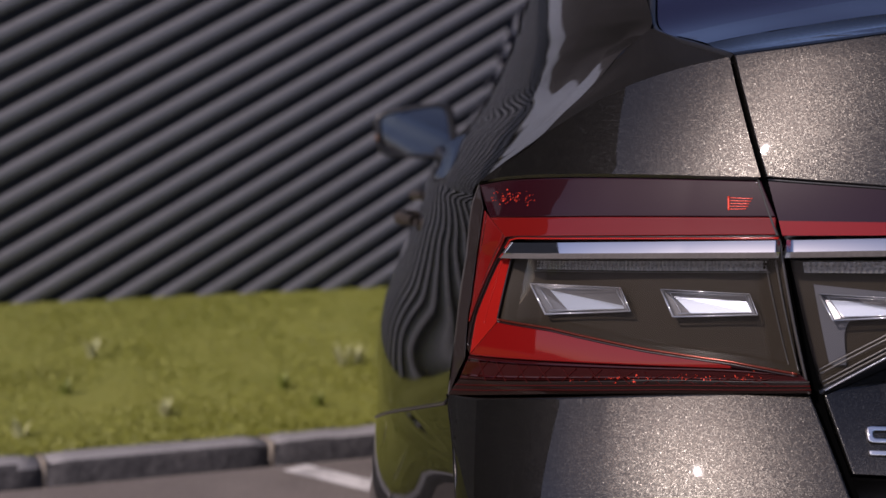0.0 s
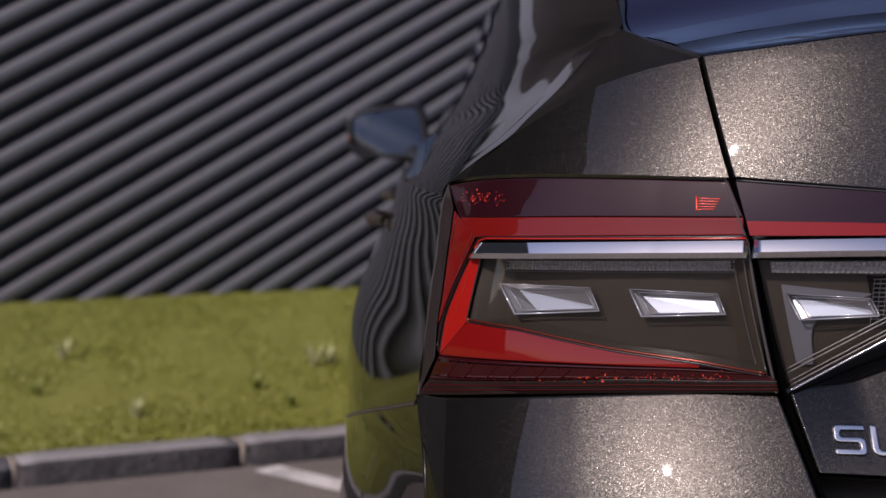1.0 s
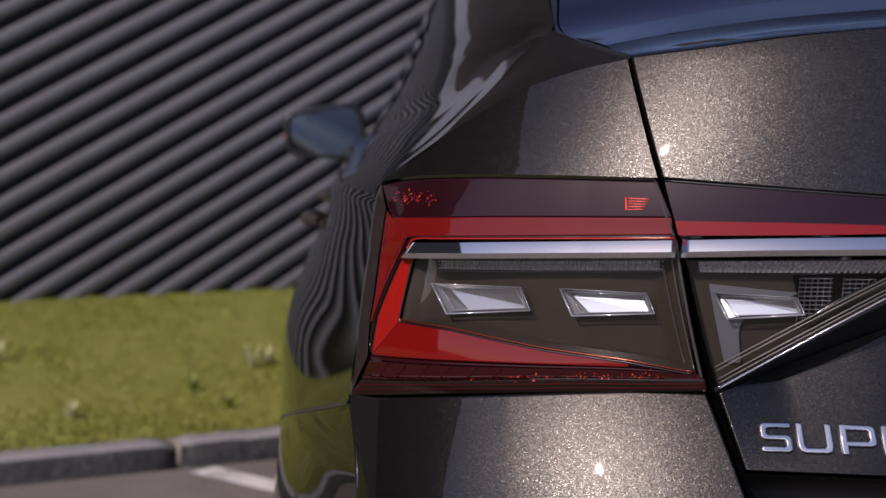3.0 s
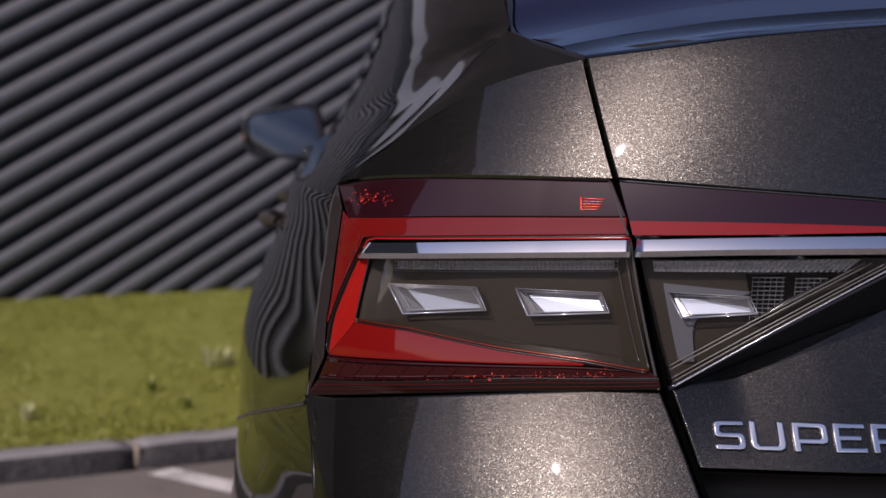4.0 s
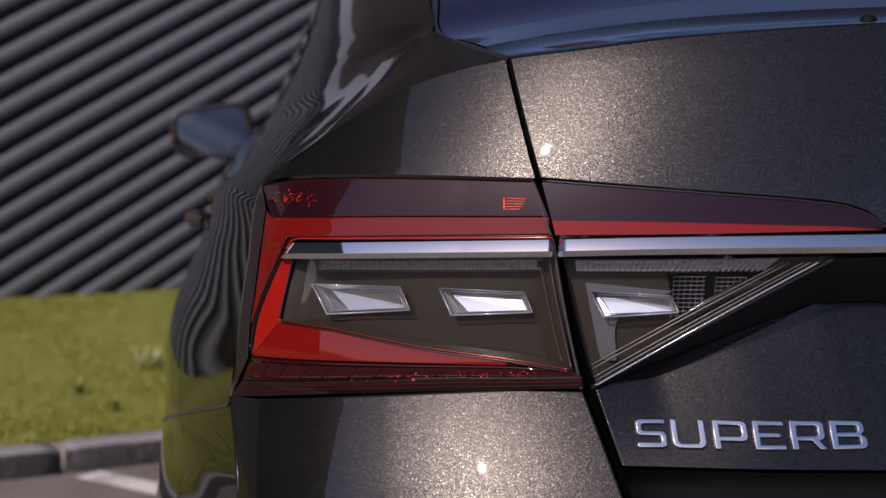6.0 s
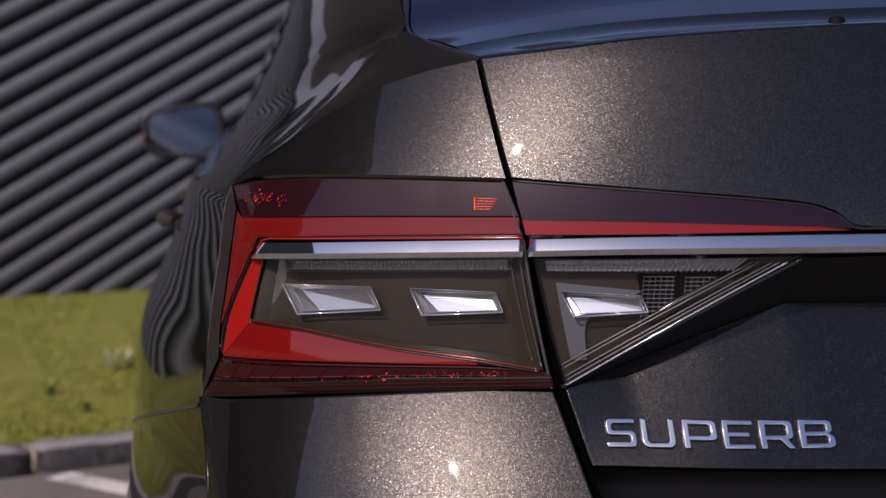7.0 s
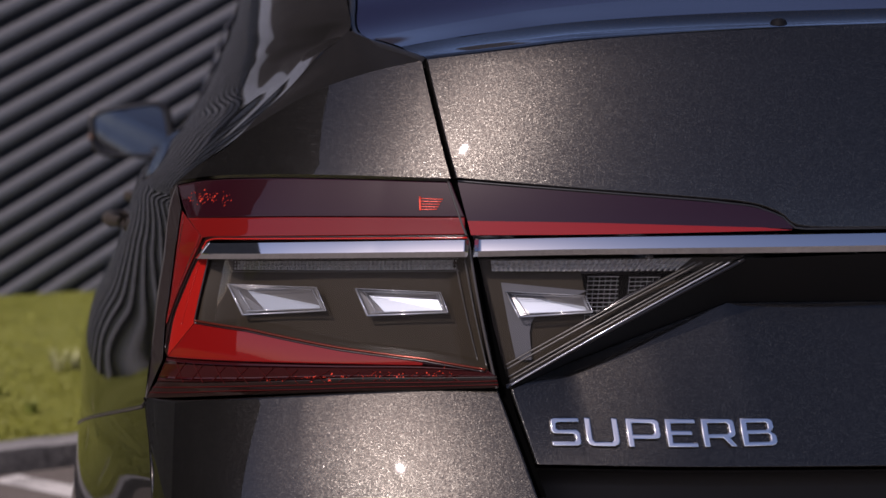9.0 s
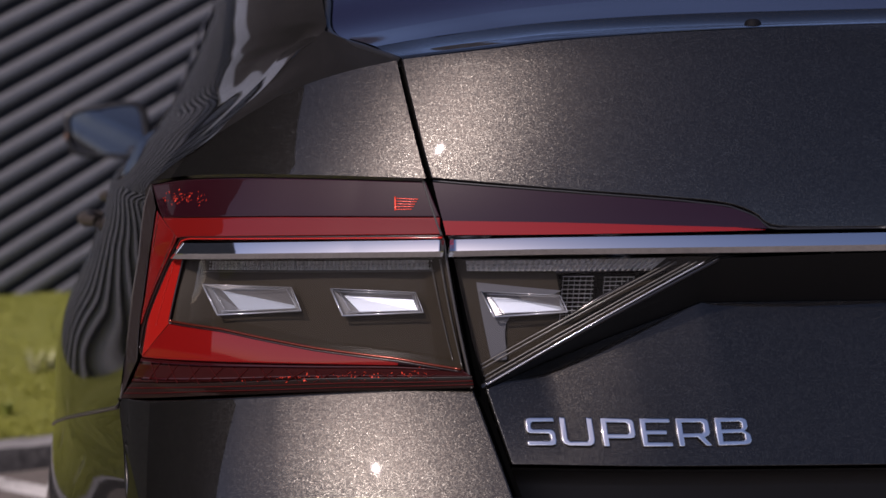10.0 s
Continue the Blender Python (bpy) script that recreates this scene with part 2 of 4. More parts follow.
# ---- the car: its skin ----
# x across (0 in the middle), y forward from the tail, z up from the ground
def smooth(x, xs, ys):
    """Cubic through the points, flat beyond the ends."""
    n = len(xs)
    if x <= xs[0]:
        return ys[0]
    if x >= xs[-1]:
        return ys[-1]
    i = max(k for k in range(n - 1) if xs[k] <= x)

    def slope(k):
        if k == 0:
            return (ys[1] - ys[0]) / (xs[1] - xs[0])
        if k == n - 1:
            return (ys[-1] - ys[-2]) / (xs[-1] - xs[-2])
        return (ys[k + 1] - ys[k - 1]) / (xs[k + 1] - xs[k - 1])
    h = xs[i + 1] - xs[i]
    t = (x - xs[i]) / h
    return ((2*t**3 - 3*t*t + 1) * ys[i] + (t**3 - 2*t*t + t) * h * slope(i)
            + (3*t*t - 2*t**3) * ys[i + 1] + (t**3 - t*t) * h * slope(i + 1))


CORNER, POWER = 0.6, 2.4


def half_width(z):
    return smooth(z, (.2, .45, .65, .75, .85, .95, 1.05, 1.12), (.86, .895, .905, .90, .89, .868, .83, .80))


def tail(z):
    if .60 <= z <= .742:
        return -.0184 + .40 * (z - .60) + .95 * (z - .60) ** 2
    if z < .60:
        return smooth(z, (.2, .45, .56, .60), (.08, .002, -.0244, -.0184))
    return smooth(z, (.742, .80, .86, .93, 1.0, 1.08, 1.12), (.0576, .0600, .0625, .069, .0875, .116, .134))


def body(s, z, inward=0.0):
    """Rear skin: s 0 in the middle of the tail, about 0.72 at the corner. inward: depth behind it, along the way in."""
    th = s * math.pi / 2
    a = half_width(z) * math.sin(th) ** (2 / POWER) if s > 0 else 0.0
    p = Vector((-a, tail(z) + CORNER * (1 - math.cos(th)), z))
    if inward:
        lean = smooth(s, (0, .15, .35, .7), (0, .25, .22, .05))
        p += Vector((lean, .97, -.11)) * inward
    return p


def skin(edge, inward=0.0):
    """A sheet laid on the rear skin from four edges in (s, z)."""
    b, t, l, r = (polyline([(p[0], p[1], 0) for p in e]) if len(e) > 2 else straight([(p[0], p[1], 0) for p in e]) for e in edge)
    f = coons(b, t, l, r)
    return lambda u, v: body(f(u, v).x, f(u, v).y, inward)


def bumper_skin(edge):
    """Like skin, with the bumper's own even slope and flatter sweep between the gap and the corner."""
    b, t, l, r = (polyline([(p[0], p[1], 0) for p in e]) if len(e) > 2 else straight([(p[0], p[1], 0) for p in e]) for e in edge)
    f = coons(b, t, l, r)

    def g(u, v):
        s, z = f(u, v).x, f(u, v).y
        p = body(s, z)
        d = max(z, .60) - .60
        own = -.028 + .475 * d + .50 * d * d - tail(max(z, .60))
        p.y += own * smooth(s, (.50, .66), (1, 0)) * smooth(z, (.45, .60), (0, 1))
        p.y += smooth(-p.x, (.44, .53, .62, .68, .73, .765, .795, .814, .825), (.0045, 0, -.0055, -.0108, -.0178, -.0210, -.0215, -.0120, 0))
        return p
    return g


def mirrored(f, m):
    return lambda u, v: Vector((f(u, v).x * m, f(u, v).y, f(u, v).z))


def across(f):
    """The sheet f, which ends in the middle at u = 1, carried on to the other side."""
    def g(u, v):
        p = f(1 - abs(2 * u - 1), v)
        return Vector((p.x if u <= .5 else -p.x, p.y, p.z))
    return g


car = new("car")
tagged(car, "dark brown metallic liftback car, clean and glossy, beside the kerb", "car")

IN = Vector((0, .012, -.002))


def panel(name, f, nu, nv, mat, parent, label="", rim=IN, roll=.0015):
    bm = bmesh.new()
    add_grid(bm, f, nu, nv, rim, roll)
    return finish(name, bm, mat, parent, label, heart=CAR_HEART)


LAMP_TOP = [(.714, .952), (.661, .959), (.578, .963), (.481, .964), (.380, .963)]
LAMP_BOTTOM = [(.719, .7195), (.578, .7385), (.431, .7562), (.324, .7665)]
LAMP_LEFT = [(.719, .7195), (.711, .795), (.709, .876), (.718, .931), (.714, .952)]
LAMP_RIGHT = [(.324, .7665), (.3555, .905), (.380, .963)]
GAP_LEFT = [(.299, .671), (.324, .766), (.355, .891), (.380, .964), (.405, 1.025), (.430, 1.083)]
GAP_RIGHT = [(.2945, .672), (.318, .767), (.350, .892), (.3752, .964), (.4002, 1.025), (.426, 1.085)]
DUCKTAIL = [(.627, 1.006), (.547, 1.050), (.485, 1.071), (.430, 1.083)]
LIP = [(.426, 1.085), (.351, 1.094), (.278, 1.104), (.145, 1.116), (0, 1.128)]

# edge between tail and flank, from sill to roof, and the flank's line 2.2 m ahead of the tail
EDGE = [body(.66, .22), body(.70, .45), body(.700, .619), body(.706, .676), body(.719, .7225), body(.711, .795),
        body(.709, .876), body(.718, .931), body(.714, .955), Vector((-.729, .359, 1.006)), Vector((-.67, .39, 1.062)), Vector((-.635, .42, 1.10)),
        Vector((-.602, .44, 1.126)), Vector((-.5915, .55, 1.171)), Vector((-.565, .90, 1.29)), Vector((-.53, 1.30, 1.40))]
FAR = [(-0.8800, 2.2, 0.22), (-0.8650, 2.2, 0.4), (-0.9260, 2.2, 0.58), (-0.9528, 2.2, 0.66), (-0.9427, 2.2, 0.715), (-0.9106, 2.2, 0.785),
       (-0.8818, 2.2, 0.87), (-0.8647, 2.2, 0.93), (-0.8400, 2.2, 0.96), (-0.8192, 2.2, 0.9973), (-0.7955, 2.2, 1.009), (-0.7675, 2.2, 1.039),
       (-0.7345, 2.2, 1.101), (-0.6955, 2.2, 1.194), (-0.6541, 2.2, 1.311), (-0.6000, 2.2, 1.39)]
OUT = [-0.2750, -0.2600, -0.1720, -0.1398, -0.1154, -0.0886, -0.0678, -0.0578, -0.0524, -0.0646, -0.0684, -0.0942, -0.126, -0.1227, -0.0849, -0.03]
KNOTS = [k / (len(EDGE) - 1) for k in range(len(EDGE))]


def along(v, cols):
    return Vector([smooth(v, KNOTS, c) for c in zip(*cols)])


def flank(u, v):
    a, d = along(v, EDGE), along(v, FAR)
    out = smooth(v, KNOTS, OUT)
    run = d.y - a.y
    k0, k1 = smooth(v, (0, .27, .40, .6, 1), (.30, .30, .22, .16, .16)), smooth(v, (0, .27, .6, 1), (.42, .42, .45, .45))
    b = Vector((a.x + out, a.y + run * k0, a.z + (d.z - a.z) * .16))
    c = Vector((d.x, a.y + run * k1, a.z + (d.z - a.z) * .55))
    p = a * (1 - u)**3 + b * 3 * u * (1 - u)**2 + c * 3 * u * u * (1 - u) + d * u**3
    # crease along the shoulder, fading out below the rear window
    p.y += smooth(v * (len(EDGE) - 1), (8.4, 9.2, 10, 11, 11.7, 12.4), (0, .0160, .0270, .0380, .0390, 0)) * smooth(u, (0, .005, .045, .062, .27), (0, .03, .96, 1, 0))
    p.y += smooth(v * (len(EDGE) - 1), (8.6, 9.5, 10.3, 11, 11.8), (0, .020, .036, .030, 0)) * smooth(u, (.015, .04, .12, .16, .5), (0, .08, .95, 1, 0))
    return p


def flank_at(y, z):
    """The flank's point at a given y and z."""
    u, v = .15, KNOTS[3]
    for _ in range(25):
        p, e = flank(u, v), 1e-4
        du, dv = (flank(u + e, v) - p) / e, (flank(u, v + e) - p) / e
        det = du.y * dv.z - du.z * dv.y
        ry, rz = y - p.y, z - p.z
        u = min(max(u + .8 * (ry * dv.z - rz * dv.y) / det, 0), 1)
        v = min(max(v + .8 * (du.y * rz - du.z * ry) / det, 0), 1)
    return flank(u, v)


WHEELS = [(1.24, .33), (4.0, .33)]


def drop_arches(bm):
    gone = [f for f in bm.faces for wy, wz in WHEELS
            if f.calc_center_median().z < .72 and math.hypot(f.calc_center_median().y - wy, f.calc_center_median().z - wz) < .345 and abs(f.calc_center_median().x) > .6]
    bmesh.ops.delete(bm, geom=gone, context="FACES")


# front half: sections carried from the flank's end to the nose
CROWN = [(-.5, 2.2, 1.435), (-.36, 2.2, 1.453), (-.18, 2.2, 1.463), (0, 2.2, 1.466)]


def section(y, k):
    p = Vector((FAR + CROWN)[k])
    cabin = smooth(y, (2.2, 2.9, 3.05, 3.5, 3.92, 4.0), (1, .985, .95, .5, .06, .05))
    low = smooth(y, (2.2, 3.9, 4.4, 4.75, 4.86), (1, 1, .88, .62, .4))
    wide = smooth(y, (2.2, 3.4, 4.1, 4.5, 4.75, 4.86), (1, .995, .975, .93, .82, .7))
    z = p.z if p.z < .96 else .96 + (p.z - .96) * cabin
    if z > .6:
        z = .6 + (z - .6) * low
    return Vector((p.x * wide, y, z))


def front(u, v):
    y = 2.2 + 2.66 * u
    x = v * (len(FAR) + len(CROWN) - 1)
    k = min(int(x), len(FAR) + len(CROWN) - 2)
    return section(y, k).lerp(section(y, k + 1), x - k)


def roof_rear(u, v):
    """Roof between the top of the rear window and the middle of the car."""
    a = flank(v, 1.0)
    mid = Vector((0, a.y, 1.447 + .019 * v))
    t = math.sin(u * math.pi / 2)
    return Vector((a.x * (1 - u), a.y, a.z + (mid.z - a.z) * t))


FLANK_POINTS = [flank(i / 40, j / 60) for i in range(41) for j in range(30)] + [front(i / 40, j / 60) for i in range(41) for j in range(30)]
for m, side in ((1, "left"), (-1, "right")):
    # flank with rear quarter and pillar
    bm = bmesh.new()
    add_grid(bm, mirrored(lambda u, v: flank(u**1.8, v), m), 110, 150)
    drop_arches(bm)
    finish("body_side", bm, PAINT, car, heart=CAR_HEART)
    bm = bmesh.new()
    add_grid(bm, mirrored(front, m), 60, 76)
    drop_arches(bm)
    finish("front_body", bm, PAINT, car, heart=CAR_HEART)
    # quarter above the lamp, and the deck between it and the rear window
    bm = bmesh.new()
    f = skin(([(p[0], p[1] + .003) for p in LAMP_TOP], DUCKTAIL, [(.714, .955), (.672, .980), (.627, 1.006)], [(.380, .966), (.405, 1.025), (.430, 1.083)]))
    add_grid(bm, mirrored(f, m), 40, 24)
    duck = polyline([body(*p) for p in DUCKTAIL])
    deck = coons(duck, straight([(-.635, .42, 1.10), (-.602, .44, 1.126)]),
                 polyline([(-.729, .359, 1.006), (-.708, .37, 1.0275), (-.67, .39, 1.062), (-.635, .42, 1.10)]),
                 straight([body(.430, 1.083), (-.602, .44, 1.126)]))
    add_grid(bm, mirrored(deck, m), 40, 16)
    finish("quarter_panel", bm, PAINT, car, heart=CAR_HEART)
    # bumper corner
    low = [(p[0], p[1] + .0010) for p in LAMP_BOTTOM]
    f = bumper_skin(([(.70, .45), (.27, .45)], low, [(.70, .45), (.700, .619), (.706, .676), (.719, .7205)], [(.27, .45), (.285, .60), (.299, .671), (.324, .7675)]))
    panel("bumper_corner", mirrored(f, m), 50, 50, PAINT, car)
    # dark shut lines behind the gaps
    bm = bmesh.new()
    f = skin(([(.3005, .671), (.293, .672)], [(.4315, 1.083), (.4245, 1.085)], [(p[0] + .0015, p[1]) for p in GAP_LEFT], [(p[0] - .0015, p[1]) for p in GAP_RIGHT]), .012)
    add_grid(bm, mirrored(f, m), 4, 40)
    finish("shut_line", bm, VOID, car)
    # rounded upright edge of the bumper
    bm = bmesh.new()
    pts = [flank(0, KNOTS[1] + (KNOTS[4] - KNOTS[1]) * k / 30) + Vector((.0022, .0022, 0)) for k in range(30)]
    tube(bm, [(p.x * m, p.y, p.z) for p in pts], .0035, 10)
    finish("bumper_edge", bm, PAINT, car)
    # seam between bumper and wing
    bm = bmesh.new()
    seam = [flank_at(.346 + .60 * k / 24, .7205 - .227 * .60 * k / 24) + Vector((-.0006, -.0006, 0)) for k in range(25)]
    tube(bm, [(p.x * m, p.y, p.z) for p in seam], .0022, 6)
    finish("bumper_seam", bm, SEAM, car)
    # wheel arches' lips
    for wy, wz in WHEELS:
        bm = bmesh.new()
        pts = []
        for k in range(25):
            a = math.pi * (k / 24) * 1.1 - .05 * math.pi
            y, z = wy + .35 * math.cos(a), max(wz + .35 * math.sin(a), .2)
            near = min(FLANK_POINTS, key=lambda p: (p.y - y) ** 2 + (p.z - z) ** 2)
            pts.append((m * (near.x + .024), y, z))
        tube(bm, pts, .010, 8)
        finish("wheel_arch", bm, BLACK, car)

# bumper below the tailgate
bm = bmesh.new()
f = skin(([(.70, .22), (0, .22)], [(.70, .449), (0, .449)], [(.70, .22), (.70, .449)], [(0, .22), (0, .449)]))
add_grid(bm, across(f), 60, 10)
finish("bumper", bm, PAINT, car, heart=CAR_HEART)
# roof
bm = bmesh.new()
add_grid(bm, across(lambda u, v: roof_rear(u, v)), 32, 20)
finish("roof", bm, PAINT, car, heart=CAR_HEART)

# tailgate, upper face
f = skin(([(.3752, .966), (.267, .957), (.185, .950), (.150, .945), (.132, .936), (.122, .925), (.08, .923), (0, .926)], LIP,
          [(.3752, .966), (.4002, 1.025), (.426, 1.085)], [(0, .926), (0, 1.128)]))
tailgate = panel("tailgate", across(f), 120, 30, PAINT, car)
# lip, and the window above it
lip = polyline([body(*p) for p in LIP])
bm = bmesh.new()


def lip_top(u, v):
    p = lip(u)
    k = min(u / .12, 1)
    k = k * k * (3 - 2 * k)
    way = Vector((-.016, .058, .0125)).lerp(Vector((0, .09, .0165)), k)
    # hollow towards its edge, so that it kicks up
    w = min(max((u - .15) / .55, 0), 1)
    rise = way.y * ((.18 - .13 * w) * v + (.15 + .43 * w) * max(v - .4 - .05 * w, 0) ** 2)
    return p + Vector((way.x * v, way.y * v, rise)) + Vector((0, .0015, .0018)) * min(v * 20, 1)


add_grid(bm, across(lip_top), 80, 20)
finish("tailgate_lip", bm, PAINT, tailgate, heart=CAR_HEART)
base = polyline([lip_top(k / 12, 1) for k in range(13)])
side_edge = polyline([lip_top(0, 1), (-.589, .446, 1.1275), (-.577, .56, 1.176), (-.553, .90, 1.295), (-.52, 1.30, 1.402)])
roof_edge = polyline([(-.52, 1.30, 1.402), (-.3, 1.30, 1.435), (0, 1.30, 1.444)])
centre = polyline([lip_top(1, 1), (0, .40, 1.215), (0, .85, 1.365), (0, 1.30, 1.444)])
window = coons(base, roof_edge, side_edge, centre)
bm = bmesh.new()
add_grid(bm, across(lambda u, v: window(u, v * .085)), 60, 6)
finish("window_base", bm, WINDOW_BASE, tailgate, heart=CAR_HEART)
bm = bmesh.new()
add_grid(bm, across(lambda u, v: window(u, .085 + .915 * v) + Vector((0, .001, -.002))), 60, 40)
finish("rear_window", bm, GLASS, tailgate, "tinted rear window mirroring the sky", heart=CAR_HEART)
# black seal between window and pillar
for m in (1, -1):
    bm = bmesh.new()
    pts = [Vector((-.546, .252, 1.081)), Vector((-.551, .262, 1.0845))] + [(side_edge(k / 30) + Vector((-.006, .004, -.005))) for k in range(1, 31)]
    tube(bm, [(p[0] * m, p[1], p[2]) for p in pts], .0055, 6)
    finish("window_seal", bm, BLACK, tailgate)

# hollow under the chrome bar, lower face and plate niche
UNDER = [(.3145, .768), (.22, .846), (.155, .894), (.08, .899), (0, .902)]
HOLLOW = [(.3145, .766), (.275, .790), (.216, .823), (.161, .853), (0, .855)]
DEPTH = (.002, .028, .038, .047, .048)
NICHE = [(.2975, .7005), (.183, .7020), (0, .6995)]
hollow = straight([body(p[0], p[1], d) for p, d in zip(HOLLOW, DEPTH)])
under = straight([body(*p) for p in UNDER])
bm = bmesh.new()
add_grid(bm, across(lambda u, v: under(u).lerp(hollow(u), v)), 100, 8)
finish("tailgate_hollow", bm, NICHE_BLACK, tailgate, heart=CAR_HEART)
niche = polyline([body(*p) for p in NICHE])
lower = coons(niche, hollow, straight([body(.2975, .7005), body(.3145, .766)]), straight([niche(1), hollow(1)]))
bm = bmesh.new()
add_grid(bm, across(lower), 100, 24, Vector((0, .012, 0)), .0)
finish("lower_face", bm, PAINT, tailgate, heart=CAR_HEART)
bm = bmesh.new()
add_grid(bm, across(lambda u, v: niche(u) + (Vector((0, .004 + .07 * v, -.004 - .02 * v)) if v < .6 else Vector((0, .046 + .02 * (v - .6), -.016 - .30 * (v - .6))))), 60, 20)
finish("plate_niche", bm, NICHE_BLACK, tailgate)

# ---- lamps ----
def lens(s, z):
    """Outer face of the corner lamp: flatter than the body, turning sharply at the corner, fullest just above its foot."""
    p = body(s, z)
    foot = smooth(s, (.324, .431, .578, .719), (.7665, .7562, .7385, .7195))
    v = (z - foot) / (.962 - foot)
    p.y += smooth(s, (.44, .50, .54, .58, .61, .64, .67, .69, .719), (0, -.0040, -.0085, -.0138, -.0168, -.0175, -.0135, -.0075, 0)) * smooth(v, (0, .25, .9), (.15, .6, 1))
    p.y -= smooth(v, (0, .03, .08, .16, .40, .63, .71, .80, 1), (0, .0024, .0048, .0055, -.0005, -.0075, 0, 0, 0)) * smooth(s, (.325, .38, .67, .72), (.4, 1, 1, .2))
    return p


def lens_skin(edge):
    b, t, l, r = (polyline([(p[0], p[1], 0) for p in e]) if len(e) > 2 else straight([(p[0], p[1], 0) for p in e]) for e in edge)
    f = coons(b, t, l, r)
    return lambda u, v: lens(f(u, v).x, f(u, v).y)


def strip(bm, pts, r, m, n=6):
    tube(bm, [(p.x * m, p.y, p.z) for p in pts], r, n)


def window_lamp(parent, corners, m, depth, ridge=(.20, .24, .95, .80)):
    """A slanted light window: thin clear rim, and behind it a bright wedge under a dim face. corners: top left, top right, bottom right, bottom left."""
    tl, tr, br, bl = (body(s, z, depth) for s, z in corners)

    def at(a, b, d=0.0):
        p = tl.lerp(tr, a).lerp(bl.lerp(br, a), b)
        return Vector((p.x * m, p.y + d, p.z))
    ra, rb, sa, sb = ridge
    # moulded rim, fuller along the foot and the slanting end
    bm = bmesh.new()
    for a, b, r in (((0, 0), (1, 0), .0004), ((1, 0), (1, 1), .0006), ((1, 1), (0, 1), .0009), ((0, 1), (0, 0), .0011),
                    ((.06, .10), (.94, .10), .0003), ((.07, .88), (.95, .90), .0004), ((.09, .12), (.12, .84), .0005), ((.94, .10), (.965, .88), .0004)):
        tube(bm, [at(*a, -.002), at((a[0] + b[0]) / 2, (a[1] + b[1]) / 2, -.0024), at(*b, -.002)], r, 8)
    rim = finish("bezel", bm, RIM_CLEAR, parent, "thin bright rim")
    # bright wedge, tipped to the sky
    bm = bmesh.new()
    rl, rr, wl, wr = at(ra, rb, .010), at(sa, sb, .0052), at(ra + .10, .92, .0005), at(.95, .92, .0015)
    quads = [bm.verts.new(p) for p in (rl, rr, wr, wl)]
    bm.faces.new(quads)
    finish("reflector", bm, SATIN, parent, "bright silver wedge", smooth_shade=False)
    # dim faces round it
    bm = bmesh.new()
    a = [bm.verts.new(p) for p in (at(.01, .01, .001), at(.99, .01, .001), at(.99, .99, .002), at(.01, .99, .002))]
    rl, rr, wl, wr = (bm.verts.new(p) for p in (rl, rr, wl, wr))
    mid = bm.verts.new(at(.55, .10 + .45 * rb, .0072))
    for f in ((a[0], a[1], mid), (a[0], mid, rl), (a[1], rr, mid), (mid, rr, rl), (a[1], a[2], wr, rr), (a[0], rl, wl, a[3]), (wl, wr, a[2], a[3])):
        bm.faces.new(f)
    finish("dim_face", bm, DIM_SILVER, parent, "dull grey faces of the light window", smooth_shade=False)
    return rim


def ribbed(bm, corners, m, depth, count):
    tl, tr, br, bl = corners
    f = coons(straight([(*bl, 0), (*br, 0)]), straight([(*tl, 0), (*tr, 0)]), straight([(*bl, 0), (*tl, 0)]), straight([(*br, 0), (*tr, 0)]))
    nu = count * 2

    def g(u, v):
        q = f(u, v)
        k = round(u * nu)
        row = round(v * 6)
        p = body(q.x, q.y, depth + (.0030 if k % 2 else 0) + (.0020 if row in (2, 4) else 0))
        return Vector((p.x * m, p.y, p.z))
    add_grid(bm, g, nu, 6)


def quad(bm, corners, m, depth, nu=16, nv=3):
    """corners: four edges or four (s, z) corners: bottom left, bottom right, top right, top left."""
    bl, br, tr, tl = corners
    f = skin(([bl, br], [tl, tr], [bl, tl], [br, tr]), depth)
    add_grid(bm, mirrored(f, m), nu, nv)


def on(path, depth, n=24, face=None):
    """Points along a path of (s, z), below the body's skin or, with face, just proud of that face."""
    f = straight([(s, z, 0) for s, z in path])
    if face is not None:
        return [face(f(k / n).x, f(k / n).y) - Vector((0, .0004, 0)) for k in range(n + 1)]
    return [body(f(k / n).x, f(k / n).y, depth) for k in range(n + 1)]


